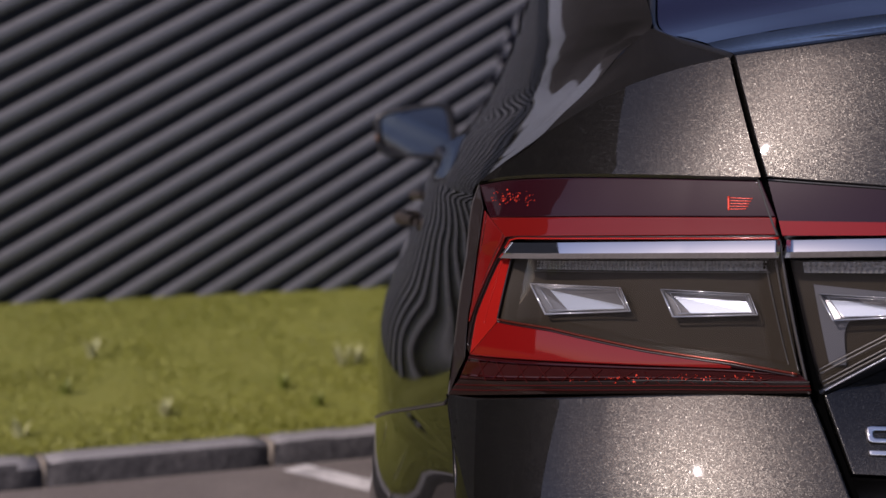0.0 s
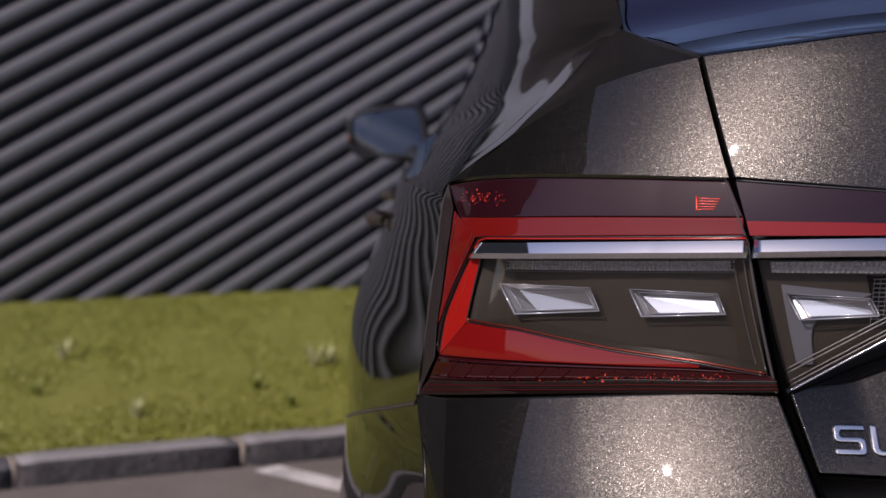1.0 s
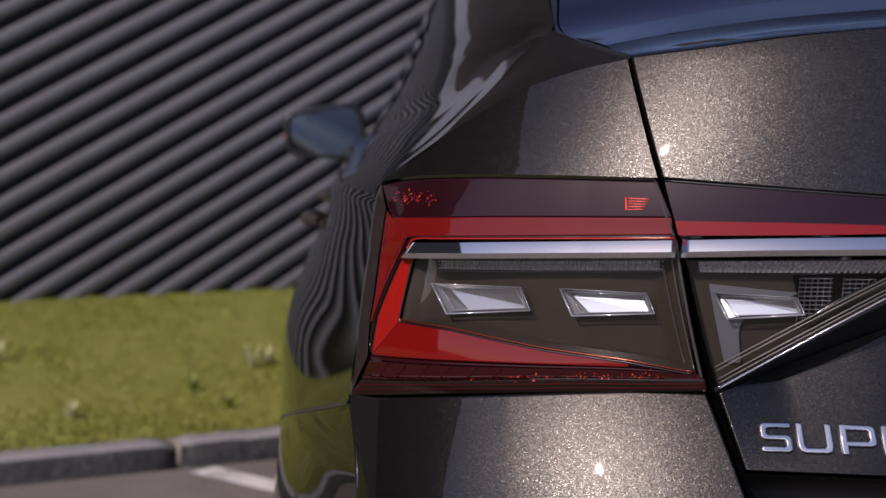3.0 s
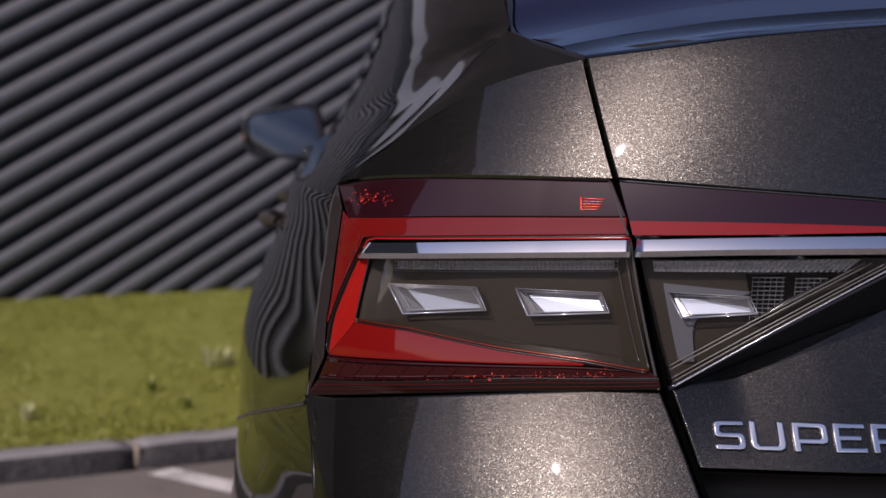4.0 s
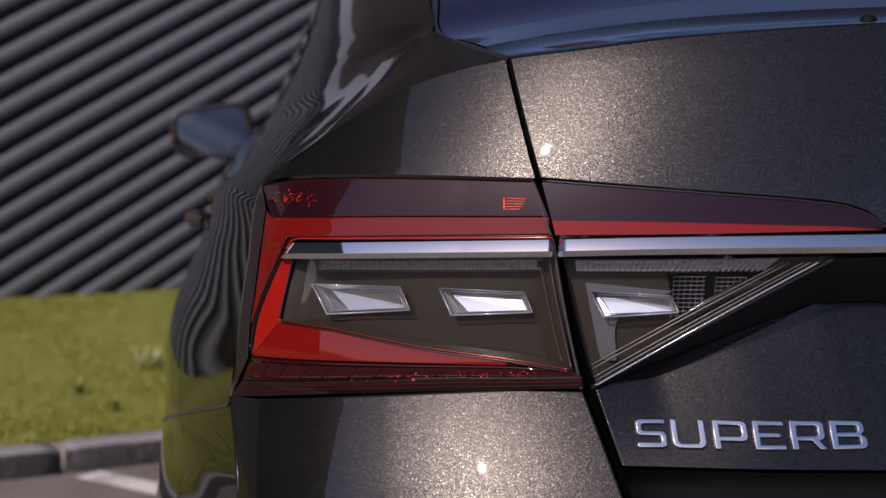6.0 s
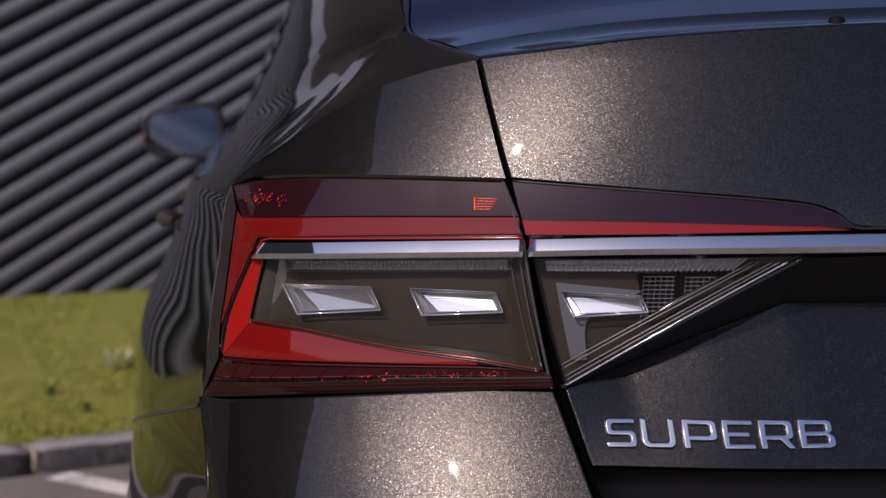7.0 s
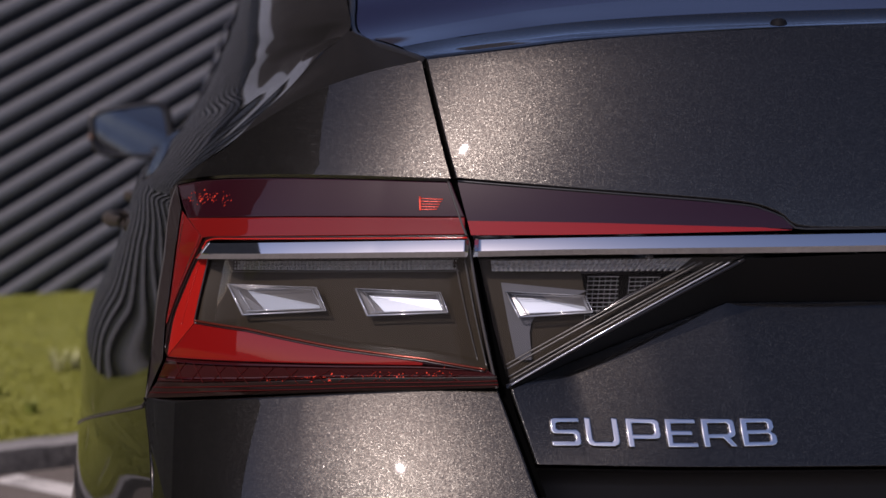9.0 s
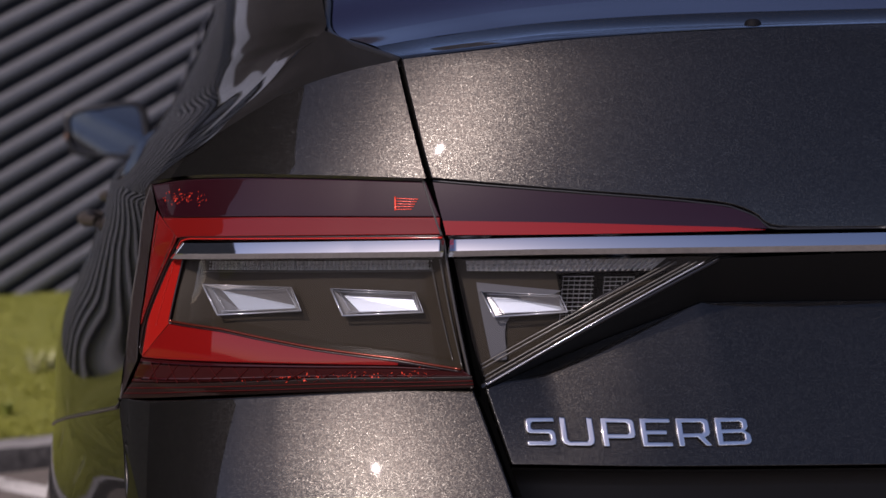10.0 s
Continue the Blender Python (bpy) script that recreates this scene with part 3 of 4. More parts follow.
def chrome_bar(name, parent, s0, s1, m, both=False):
    """A folded bright bar along the tail: an upper face to the sky and a lower one to the ground."""
    bm = bmesh.new()

    def top_z(s):
        return smooth(s, (0, .05, .264, .361, .63), (.9205, .920, .913, .908, .8945))

    def bottom_z(s):
        return smooth(s, (0, .05, .263, .359, .645), (.9025, .902, .896, .891, .8765))
    prof = ((0, .004), (.03, -.0044), (.30, -.0072), (.64, -.0100), (.69, -.0097), (.97, -.0070), (1, .004))
    n = 60
    rows = []
    for i in range(n + 1):
        row = []
        for fr, d in prof:
            slant = .016 * (fr - .5) if s0 > .5 else 0.0
            s = (s0 + slant) + (s1 - s0 - slant) * i / n
            z = top_z(s) + (bottom_z(s) - top_z(s)) * fr
            p = body(s, z)
            if s0 > .5:
                p.y += lens(s, top_z(s) + .006).y - body(s, top_z(s) + .006).y
            row.append(bm.verts.new((p.x * m, p.y + d, p.z)))
        rows.append(row)
    for a, b in zip(rows, rows[1:]):
        for k in range(len(prof) - 1):
            bm.faces.new((a[k], a[k + 1], b[k + 1], b[k]))
    bm.faces.new(rows[0])
    bm.faces.new(rows[-1][::-1])
    bm.edges.ensure_lookup_table()
    strands = [{row[k] for row in rows} for k in (1, 3, 4, 5)]
    for e in bm.edges:
        if any(e.verts[0] in s and e.verts[1] in s for s in strands):
            e.smooth = False
    ob = finish(name, bm, CHROME, parent, "polished chrome bar", heart=CAR_HEART)
    return ob


def outer_lamp(m):
    """Corner lamp in the rear wing: parts sunk behind one clear cover."""
    bm = bmesh.new()
    f = skin((LAMP_BOTTOM, LAMP_TOP, LAMP_LEFT, LAMP_RIGHT), .030)
    add_grid(bm, mirrored(f, m), 40, 20)
    for edge in (LAMP_BOTTOM, LAMP_TOP, LAMP_LEFT, LAMP_RIGHT):
        g = polyline([(s, z, 0) for s, z in edge])
        add_grid(bm, mirrored(lambda u, v: body(g(u).x, g(u).y, .003 + .028 * v), m), 24, 2)
    lamp_ob = finish("tail_lamp", bm, MAROON, car, "wraparound red and clear tail lamp, unlit")

    def piece(name, edges, mat, nu, nv, depth, label="", rim=.007):
        """A moulded part of the polished lens, with turned-in edges; depth sinks it below its neighbours."""
        bm = bmesh.new()
        for edge, a, b in zip(edges, nu, nv):
            f = lens_skin(edge)
            add_grid(bm, mirrored(lambda u, v: f(u, v) + Vector((0, depth, 0)), m), a, b, Vector((0, rim, -.0005)), .0003)
        return finish(name, bm, mat, lamp_ob, label, heart=CAR_HEART)
    # dark red lens above the guide
    guide_top = [(.6767, .9175), (.657, .9192), (.53, .9245), (.363, .9291)]
    piece("upper_lens", [(guide_top, [(p[0], p[1] - .001) for p in LAMP_TOP], [(.6767, .9175), (.690, .930), (.711, .951)], [(.363, .9291), (.379, .962)])],
          DARK_RED, [60], [12], .0, "dark red upper lens")
    # red guide: bar above the chrome, outer strip, then the elbow and the wedge below
    diag_out = [(.6865, .8035), (.6707, .8419), (.6587, .867), (.6501, .8856), (.6459, .8985)]
    diag_in = [(.6816, .7693), (.6785, .790), (.6745, .8114), (.6615, .8419), (.6502, .867), (.6445, .8775)]
    piece("light_guide", [([(.6459, .8985), (.630, .9003), (.361, .9125)], guide_top[:1] + [(p[0], p[1] - .0006) for p in guide_top[1:]], [(.6459, .8985), (.6767, .9175)], [(.361, .9125), (.363, .9285)])],
          RED_DEEP, [50], [5], .0, "bright red angular light guide")
    piece("side_reflector", [([(.6885, .803), (.6865, .8035)], [(.690, .9245), (.679, .9180), (.6465, .8990)], [(.6885, .803), (.6847, .8346), (.6851, .867), (.6871, .8956), (.690, .9245)], diag_out)],
          RED_DEEP, [12], [24], .0, "red side part of the guide")
    piece("light_guide", [(diag_in[:1] + [(.660, .790), (.6393, .8105)], [(.6445, .8775), (.6288, .8770)], diag_in, [(.6393, .8105), (.6336, .8447), (.6288, .8770)]),
                          ],
          RED_GUIDE, [10], [24], .0, "bright red elbow", .003)
    piece("guide_wedge", [([(.6812, .7690), (.6072, .7738), (.4626, .7822), (.3873, .7861)], [(.6400, .8088), (.5668, .8071), (.4732, .7999), (.3873, .7883)], [(.6812, .7690), (.6600, .7893), (.6400, .8088)], [(.3873, .7861), (.3873, .7883)])],
          RED_WEDGE, [50], [8], .0, "red wedge below the panel", .003)
    piece("wedge_border", [([(.6395, .8092), (.5668, .8076), (.4732, .8004), (.3873, .7868), (.3330, .7838)], [(.6395, .8108), (.5671, .8086), (.4635, .7970), (.3875, .7914), (.3330, .7842)], [(.6395, .8092), (.6395, .8108)], [(.3330, .7840), (.3330, .7842)])],
          DARK_RED, [60], [2], .0004, "dark border over the wedge", .003)
    # added strip that stands in for the highlight along the lens fold
    bm = bmesh.new()
    strip(bm, on([(.475, .7662), (.431, .7705), (.3265, .7775)], 0, 40, lens), .0006, m, 8)
    finish("fold_highlight", bm, SMOKY_EDGE, lamp_ob, "thin glossy strip added as the highlight on the lens fold")
    piece("guide_groove", [(diag_in[:1] + [(.6875, .7740)], [(.6445, .8790), (.6480, .8900)], diag_in, [(.6875, .7740), (.6855, .8035), (.6707, .8419), (.6587, .867), (.6480, .8900)])],
          OUTLINE, [4], [30], .002, "dark groove in the guide")
    # smoky outer rim along the wing, dark lower rim with red lines
    piece("rim_part", [([(.719, .7200), (.690, .764)], [(.713, .950), (.694, .928)], [(p[0] - .001, p[1]) for p in LAMP_LEFT], [(.690, .764), (.6905, .803), (.688, .8346), (.6885, .867), (.690, .8956), (.694, .928)])],
          SMOKY_RIM, [8], [30], .0, "smoky outer rim")
    band_low = [(.6978, .7398), (.5786, .7539), (.4618, .7677), (.3265, .7775)]
    piece("lower_rim", [([(p[0], p[1] + .0005) for p in LAMP_BOTTOM], [(p[0], p[1] - .0008) for p in band_low], [(.719, .7200), (.6978, .7390)], [(.324, .7670), (.3265, .7767)])],
          RIM_BROWN, [60], [4], .0, "dark lower rim")
    for lift, r in ((.35, .0005), (.66, .0006)):
        bm = bmesh.new()
        strip(bm, on([(a[0] + (b[0] - a[0]) * lift, a[1] + (b[1] - a[1]) * lift) for a, b in zip(LAMP_BOTTOM, [(.6978, .7398), (.5786, .7539), (.431, .7705), (.3265, .7775)])], .003, 50, lens), r, m)
        finish("rim_line", bm, DIM_RED, lamp_ob, "thin red line in the lower rim")
    # band with crossed ridges
    piece("lower_band", [(band_low, [(.6825, .7675), (.6072, .7722), (.4626, .7808), (.3873, .7850), (.333, .7836)], [(.6978, .7398), (.6825, .7675)], [(.3265, .7775), (.333, .7832)])],
          BAND_RED, [60], [8], .0, "dark red lower band")
    rnd = random.Random(8)
    for k in range(11):
        bm = bmesh.new()
        s = .668 - .0295 * k
        z0, z1 = .7445 + .0027 * k, .7675 + .0012 * k
        for a, b in ((s, s - .017), (s - .017, s)):
            strip(bm, on([(a + rnd.uniform(-.002, .002), z0 + rnd.uniform(0, .002)), (b + rnd.uniform(-.002, .002), z1)], 0, 6, lens), .0005, m, 5)
        finish("crossed_ridge", bm, CROSS_RED, lamp_ob, "crossed red ridges")
    # dark and red outlines
    bm = bmesh.new()
    strip(bm, on([(.3585, .9112), (.630, .9000), (.6405, .8975), (.6455, .8905), (.6545, .868), (.6790, .8135), (.6865, .7780)], 0, 80, lens), .0008, m)
    finish("dark_outline", bm, OUTLINE, lamp_ob, "dark outline of the guide")
    bm = bmesh.new()
    strip(bm, on([(.6425, .8775), (.6520, .8400), (.6610, .8050)], 0, 20, lens), .0003, m)
    strip(bm, on([(.359, .9095), (.628, .8985), (.6385, .8955), (.6430, .8870)], 0, 60, lens), .0010, m)
    finish("red_outline", bm, RED, lamp_ob, "glossy red line round the chrome bar")
    # orange-red line and dark ledge under the panel
    foot_line = [(.6400, .8118), (.5671, .8094), (.4635, .7978), (.3875, .7922), (.3359, .7845)]
    bm = bmesh.new()
    strip(bm, on(foot_line, 0, 60, lens), .0013, m, 10)
    finish("panel_foot", bm, FOOT_RED, lamp_ob, "glossy orange-red line under the panel")
    bm = bmesh.new()
    strip(bm, on([(s, z - .0022) for s, z in foot_line], 0, 60, lens), .0009, m, 8)
    strip(bm, on([(.6405, .8105), (.6350, .8447), (.6302, .8770)], 0, 20, lens), .0011, m, 8)
    finish("ledge", bm, OUTLINE, lamp_ob)
    # smoked inner panel
    bm = bmesh.new()
    low_edge, high_edge = straight([(.641, .8112, 0), (.5671, .8090, 0), (.4635, .7975, 0), (.3875, .7917, 0), (.3330, .7838, 0)]), straight([(.6300, .8790, 0), (.3555, .894, 0)])

    def dished(u, v):
        q = low_edge(u).lerp(high_edge(u), v)
        flat = body(q.x, q.y, .022 - .016 * max(0, (u - .93) / .07))
        return flat.lerp(lens(q.x, q.y) + Vector((0, .005, 0)), smooth(q.x, (.58, .63), (0, 1)))
    add_grid(bm, mirrored(dished, m), 80, 6)
    finish("inner_panel", bm, SMOKE, lamp_ob, "smoked brown inner panel")
    # ribbed strip under the bar between two thin lines
    bm = bmesh.new()
    ribbed(bm, ((.6130, .8755), (.366, .8885), (.3650, .8790), (.6120, .8665)), m, .0150, 62)
    finish("ribbed_strip", bm, RIB, lamp_ob, "finely ribbed grey strip", smooth_shade=False)
    bm = bmesh.new()
    for dz, r in ((-.0115, .0005), (.0005, .0006)):
        strip(bm, on([(.622, .8755 + dz), (.362, .8893 + dz)], .0145, 40), r, m)
    strip(bm, on([(.6235, .868), (.618, .842), (.610, .820)], .016, 12), .0007, m)
    finish("strip_edges", bm, EDGE_GREY, lamp_ob)
    window_lamp(lamp_ob, ((.5985, .8520), (.4930, .8555), (.4805, .8330), (.5740, .8220)), m, .010)
    window_lamp(lamp_ob, ((.4535, .8565), (.3770, .8565), (.3690, .8375), (.4395, .8305)), m, .010, (.14, .30, .95, .42))
    # upright lines beside the tailgate
    bm = bmesh.new()
    strip(bm, on([(.3345, .787), (.3590, .889)], .004, 20), .0008, m)
    strip(bm, on([(.3420, .792), (.3660, .884)], .010, 20), .0006, m)
    finish("border_line", bm, EDGE_GREY, lamp_ob)
    # rounded edges of the cover
    bm = bmesh.new()
    strip(bm, on([(s + .0018, z) for s, z in LAMP_RIGHT], .0012, 50), .0016, m, 8)
    finish("cover_edge", bm, SMOKY_EDGE, lamp_ob, "rounded glossy edge of the cover")
    bm = bmesh.new()
    strip(bm, on([(s - .0016, z) for s, z in LAMP_LEFT], .0008, 50), .0013, m, 8)
    finish("cover_edge", bm, SMOKY_EDGE, lamp_ob, "rounded glossy edge of the cover")
    # tiny facets on the lens: glints of its prisms, put into bright colour
    rnd = random.Random(5)

    def prisms(name, spots, size, mat):
        bm = bmesh.new()
        for s, z in spots:
            p = lens(s, z)
            p.x *= m
            r = rnd.uniform(.4, 1) * size
            prism(bm, [p + Vector((-r, .0004, -r)), p + Vector((r, .0004, -r * rnd.uniform(.2, 1))), p + Vector((r * rnd.uniform(-1, 1), .0004, r))],
                  [p + Vector((rnd.uniform(-.3, .3) * r, -.0008, 0))] * 3)
        tagged(finish(name, bm, mat, lamp_ob, smooth_shade=False), "tiny bright red facets on the lens, standing in for prism glints", kind="stuff")
    prisms("upper_prism_glints", [(rnd.choice((.679, .661, .658, .641, .622)) + rnd.gauss(0, .0035), .9395 + rnd.gauss(0, .0035)) for _ in range(70)], .0013, SPARK)
    prisms("lower_prism_glints", [(s, .7585 + (.56 - s) * .11 + rnd.gauss(0, .0022)) for s in (rnd.uniform(.36, .54) for _ in range(60))], .0010, SPARK)
    prisms("lower_prism_glints", [(s, .7690 + (.46 - s) * .10 + rnd.gauss(0, .0014)) for s in (rnd.uniform(.375, .50) for _ in range(26))], .0018, SPARK)
    # small ladder of bright lines near the tailgate
    bm = bmesh.new()
    strip(bm, on([(.4045, .9475), (.4025, .9345)], 0, 4, lens), .0010, m)
    for k in range(5):
        strip(bm, on([(.4035, .9460 - .0027 * k), (.3840 + .001 * k, .9455 - .0024 * k)], 0, 6, lens), .0004, m, 5)
    finish("ladder_prism", bm, SPARK, lamp_ob, "orange-red ladder of prism lines")
    # step from the lens down to the panel
    bm = bmesh.new()
    for edge in ([(.641, .8112), (.5671, .8090), (.4635, .7975), (.3875, .7917), (.3330, .7838)], [(.641, .8112), (.6345, .8447), (.6300, .8790)]):
        g = straight([(s, z, 0) for s, z in edge])
        add_grid(bm, mirrored(lambda u, v: lens(g(u).x, g(u).y).lerp(body(g(u).x, g(u).y, .022) if g(u).x < .58 else lens(g(u).x, g(u).y) + Vector((0, .008, 0)), v), m), 40, 3)
    finish("panel_step", bm, STEP, lamp_ob, "dark step round the panel")
    # sunk clear cover that leans back over the panel
    bm = bmesh.new()
    base_line, top_line = straight([(.612, .8104, 0), (.5671, .8090, 0), (.4635, .7975, 0), (.3875, .7917, 0), (.3280, .7838, 0)]), straight([(.606, .8798, 0), (.3535, .892, 0)])

    def sunk(u, v):
        q = base_line(u).lerp(top_line(u), v)
        return body(q.x, q.y, .014 - .012 * v).lerp(lens(q.x, q.y) + Vector((0, .001, 0)), smooth(q.x, (.58, .63), (0, 1)))
    add_grid(bm, mirrored(sunk, m), 50, 12)
    finish("panel_cover", bm, LENS, lamp_ob, "clear cover over the inner panel", heart=CAR_HEART)
    chrome_bar("chrome_bar", lamp_ob, .6445, .3585, m)
    return lamp_ob


TRI_TOP = [(.3475, .8895), (.155, .8965)]


def inner_lamp(m):
    """Lamp in the tailgate: a red blade above the bar, a clear triangle below it."""
    blade_top = [(.3732, .962), (.267, .954), (.185, .947), (.150, .942), (.132, .933), (.124, .9225)]
    blade_low = [(.3562, .912), (.264, .9155), (.124, .9215)]
    bm = bmesh.new()
    f = skin((blade_low, blade_top, [(.3562, .912), (.3732, .962)], [(.124, .9215), (.124, .9225)]), .022)
    add_grid(bm, mirrored(f, m), 40, 8)
    lamp_ob = finish("tailgate_lamp", bm, MAROON, car, "red and clear lamp half in the tailgate, unlit")
    bm = bmesh.new()
    guide_top = [(.3605, .9255), (.264, .926), (.145, .9235)]
    f = skin((guide_top, blade_top, [(.3605, .9255), (.3732, .962)], [(.145, .9235), (.124, .9225)]))
    add_grid(bm, mirrored(f, m), 60, 16)
    finish("upper_skin", bm, DARK_SKIN, lamp_ob, "dark red upper lens", heart=CAR_HEART)
    bm = bmesh.new()
    f = skin(([(.3562, .912), (.264, .9150), (.124, .9212)], guide_top, [(.3562, .912), (.3605, .9255)], [(.124, .9212), (.145, .9235)]))
    add_grid(bm, mirrored(f, m), 40, 4)
    finish("light_guide", bm, RED_SKIN, lamp_ob, "bright red angular light guide", heart=CAR_HEART)
    # black trim round the blade
    bm = bmesh.new()
    strip(bm, on([(p[0], p[1] + .0015) for p in blade_top] + [(.118, .9225), (.05, .9240)], .001, 50), .0012, m)
    finish("blade_trim", bm, BLACK, lamp_ob)
    # triangle
    tri = ([(.3175, .771), (.3145, .770)], TRI_TOP, [(.3175, .771), (.3475, .8895)], [(.3145, .770), (.155, .8965)])
    bm = bmesh.new()
    add_grid(bm, mirrored(skin(tri, .0215), m), 24, 24)
    for a, b in ((tri[3][0], tri[3][1]),):
        g = straight([(*a, 0), (*b, 0)])
        add_grid(bm, mirrored(lambda u, v: body(g(u).x, g(u).y, .002 + .0195 * v), m), 16, 2)
    finish("inner_panel", bm, SMOKE, lamp_ob, "smoked brown inner panel")
    bm = bmesh.new()
    low_pt, ca, cb = Vector((.3165, .7705, 0)), Vector((.3475, .8895, 0)), Vector((.155, .8965, 0))

    def sunk(u, v):
        q = low_pt.lerp(ca.lerp(cb, u), v)
        return body(q.x, q.y, .017 * (1 - v) + .001)
    add_grid(bm, mirrored(sunk, m), 30, 30)
    finish("lower_cover", bm, LENS, lamp_ob, "glossy clear outer cover", heart=CAR_HEART)
    bm = bmesh.new()
    ribbed(bm, ((.338, .8885), (.190, .8945), (.200, .8825), (.336, .8785)), m, .010, 34)
    finish("ribbed_strip", bm, RIB, lamp_ob, smooth_shade=False)
    window_lamp(lamp_ob, ((.3240, .8595), (.2640, .8575), (.2575, .8420), (.3120, .8355)), m, .010, (.07, .12, .95, .72))
    # plate under the light window
    bm = bmesh.new()
    f = skin(([(.312, .794), (.300, .794)], [(.328, .868), (.262, .862)], [(.312, .794), (.328, .868)], [(.300, .794), (.3, .835), (.262, .862)]), .018)
    add_grid(bm, mirrored(f, m), 8, 10)
    finish("shelf", bm, SHELF, lamp_ob)
    # dark lattice beside it, in two fields with a black bar between
    bm = bmesh.new()
    quad(bm, ((.258, .8315), (.222, .866), (.188, .8815), (.268, .8815)), m, .0195, 6, 6)
    finish("lattice_backing", bm, VOID, lamp_ob)

    def foot_at(s):
        return .8335 + (.2585 - s) * .86
    for name, s0, s1, top in (("lattice", .2625, .2395, .8755), ("lattice", .2325, .2010, .8765)):
        bm = bmesh.new()
        for k in range(10):
            z = .8385 + .0041 * k
            edge = max(s1, min(s0, .2585 - (z - .8335) / .86 + .002))
            if z < top and s0 - edge > .003:
                strip(bm, on([(s0, z), (edge, z + .0006)], .0165, 3), .00034, m, 4)
        for k in range(1 + int((s0 - s1) / .0042)):
            s = s0 - .0042 * k
            if foot_at(s) < top - .002:
                strip(bm, on([(s, foot_at(s)), (s - .0006, top)], .0160, 3), .00026, m, 4)
        finish(name, bm, LATTICE, lamp_ob, "fine silver lattice")
    bm = bmesh.new()
    strip(bm, on([(.2560, .8365), (.2350, .8555), (.2120, .8715), (.1900, .8830)], .012, 16), .0022, m, 8)
    strip(bm, on([(.2680, .8795), (.1960, .8835)], .013, 12), .0014, m, 8)
    finish("black_bar", bm, GLOSS, lamp_ob, "glossy black bar across the lattice")
    # bright edges along the slanting side
    bm = bmesh.new()
    strip(bm, on([(.3145, .7705), (.165, .8905)], -.0005, 40), .0008, m)
    finish("bright_edges", bm, RIM_CLEAR, lamp_ob, "thin bright edges")
    bm = bmesh.new()
    for off, depth in ((.0040, .002), (.0075, .004), (.0150, .007), (.0185, .009)):
        strip(bm, on([(.3145 + off * .25, .7705 + off), (.165 + off * 1.2, .8905)], depth, 40), .0009, m)
    finish("dark_edges", bm, EDGE_GREY, lamp_ob)
    bm = bmesh.new()
    strip(bm, on([(.318, .768), (.155, .8935)], .003, 40), .0028, m)
    finish("edge_trim", bm, GLOSS, lamp_ob)
    return lamp_ob


for m in (1, -1):
    outer_lamp(m)
    inner_lamp(m)
    chrome_bar("chrome_bar", tailgate, 0.0, .3535, m)

# ---- raised lettering on the tailgate's lower face ----
# outlines in the unit square: first the outer one, then the holes
GLYPHS = (
    ((.931, .984), (((1, 1), (.15, 1), (.04, .95), (0, .84), (0, .55), (.05, .45), (.15, .41), (.74, .41), (.79, .36), (.79, .24), (.74, .19), (0, .19), (0, 0),
                     (.85, 0), (.96, .05), (1, .16), (1, .45), (.95, .55), (.85, .60), (.26, .60), (.21, .64), (.21, .76), (.26, .81), (1, .81)),)),
    ((.992, 1.051), (((0, 1), (0, .22), (.05, .08), (.18, 0), (.82, 0), (.95, .08), (1, .22), (1, 1), (.79, 1), (.79, .26), (.74, .19), (.26, .19), (.21, .26), (.21, 1)),)),
    ((1.063, 1.1225), (((0, 0), (0, 1), (.84, 1), (.96, .95), (1, .85), (1, .42), (.95, .31), (.84, .27), (.2, .27), (.2, 0)),
                       ((.2, .46), (.74, .46), (.80, .51), (.80, .76), (.74, .81), (.2, .81)))),
    ((1.131, 1.186), (((0, 0), (0, 1), (1, 1), (1, .81), (.21, .81), (.21, .6), (.86, .6), (.86, .41), (.21, .41), (.21, .19), (1, .19), (1, 0)),)),
    ((1.195, 1.258), (((0, 0), (0, 1), (.82, 1), (.93, .95), (.97, .85), (.97, .46), (.92, .35), (.80, .31), (1, 0), (.78, 0), (.57, .30), (.2, .30), (.2, 0)),
                      ((.2, .48), (.71, .48), (.77, .53), (.77, .76), (.71, .81), (.2, .81)))),
    ((1.2655, 1.330), (((0, 0), (0, 1), (.80, 1), (.91, .95), (.95, .85), (.95, .64), (.91, .56), (.86, .52), (.95, .46), (1, .38), (1, .15), (.95, .05), (.83, 0)),
                       ((.2, .60), (.71, .60), (.76, .64), (.76, .77), (.71, .81), (.2, .81)),
                       ((.2, .19), (.74, .19), (.80, .23), (.80, .38), (.74, .42), (.2, .42)))),
)


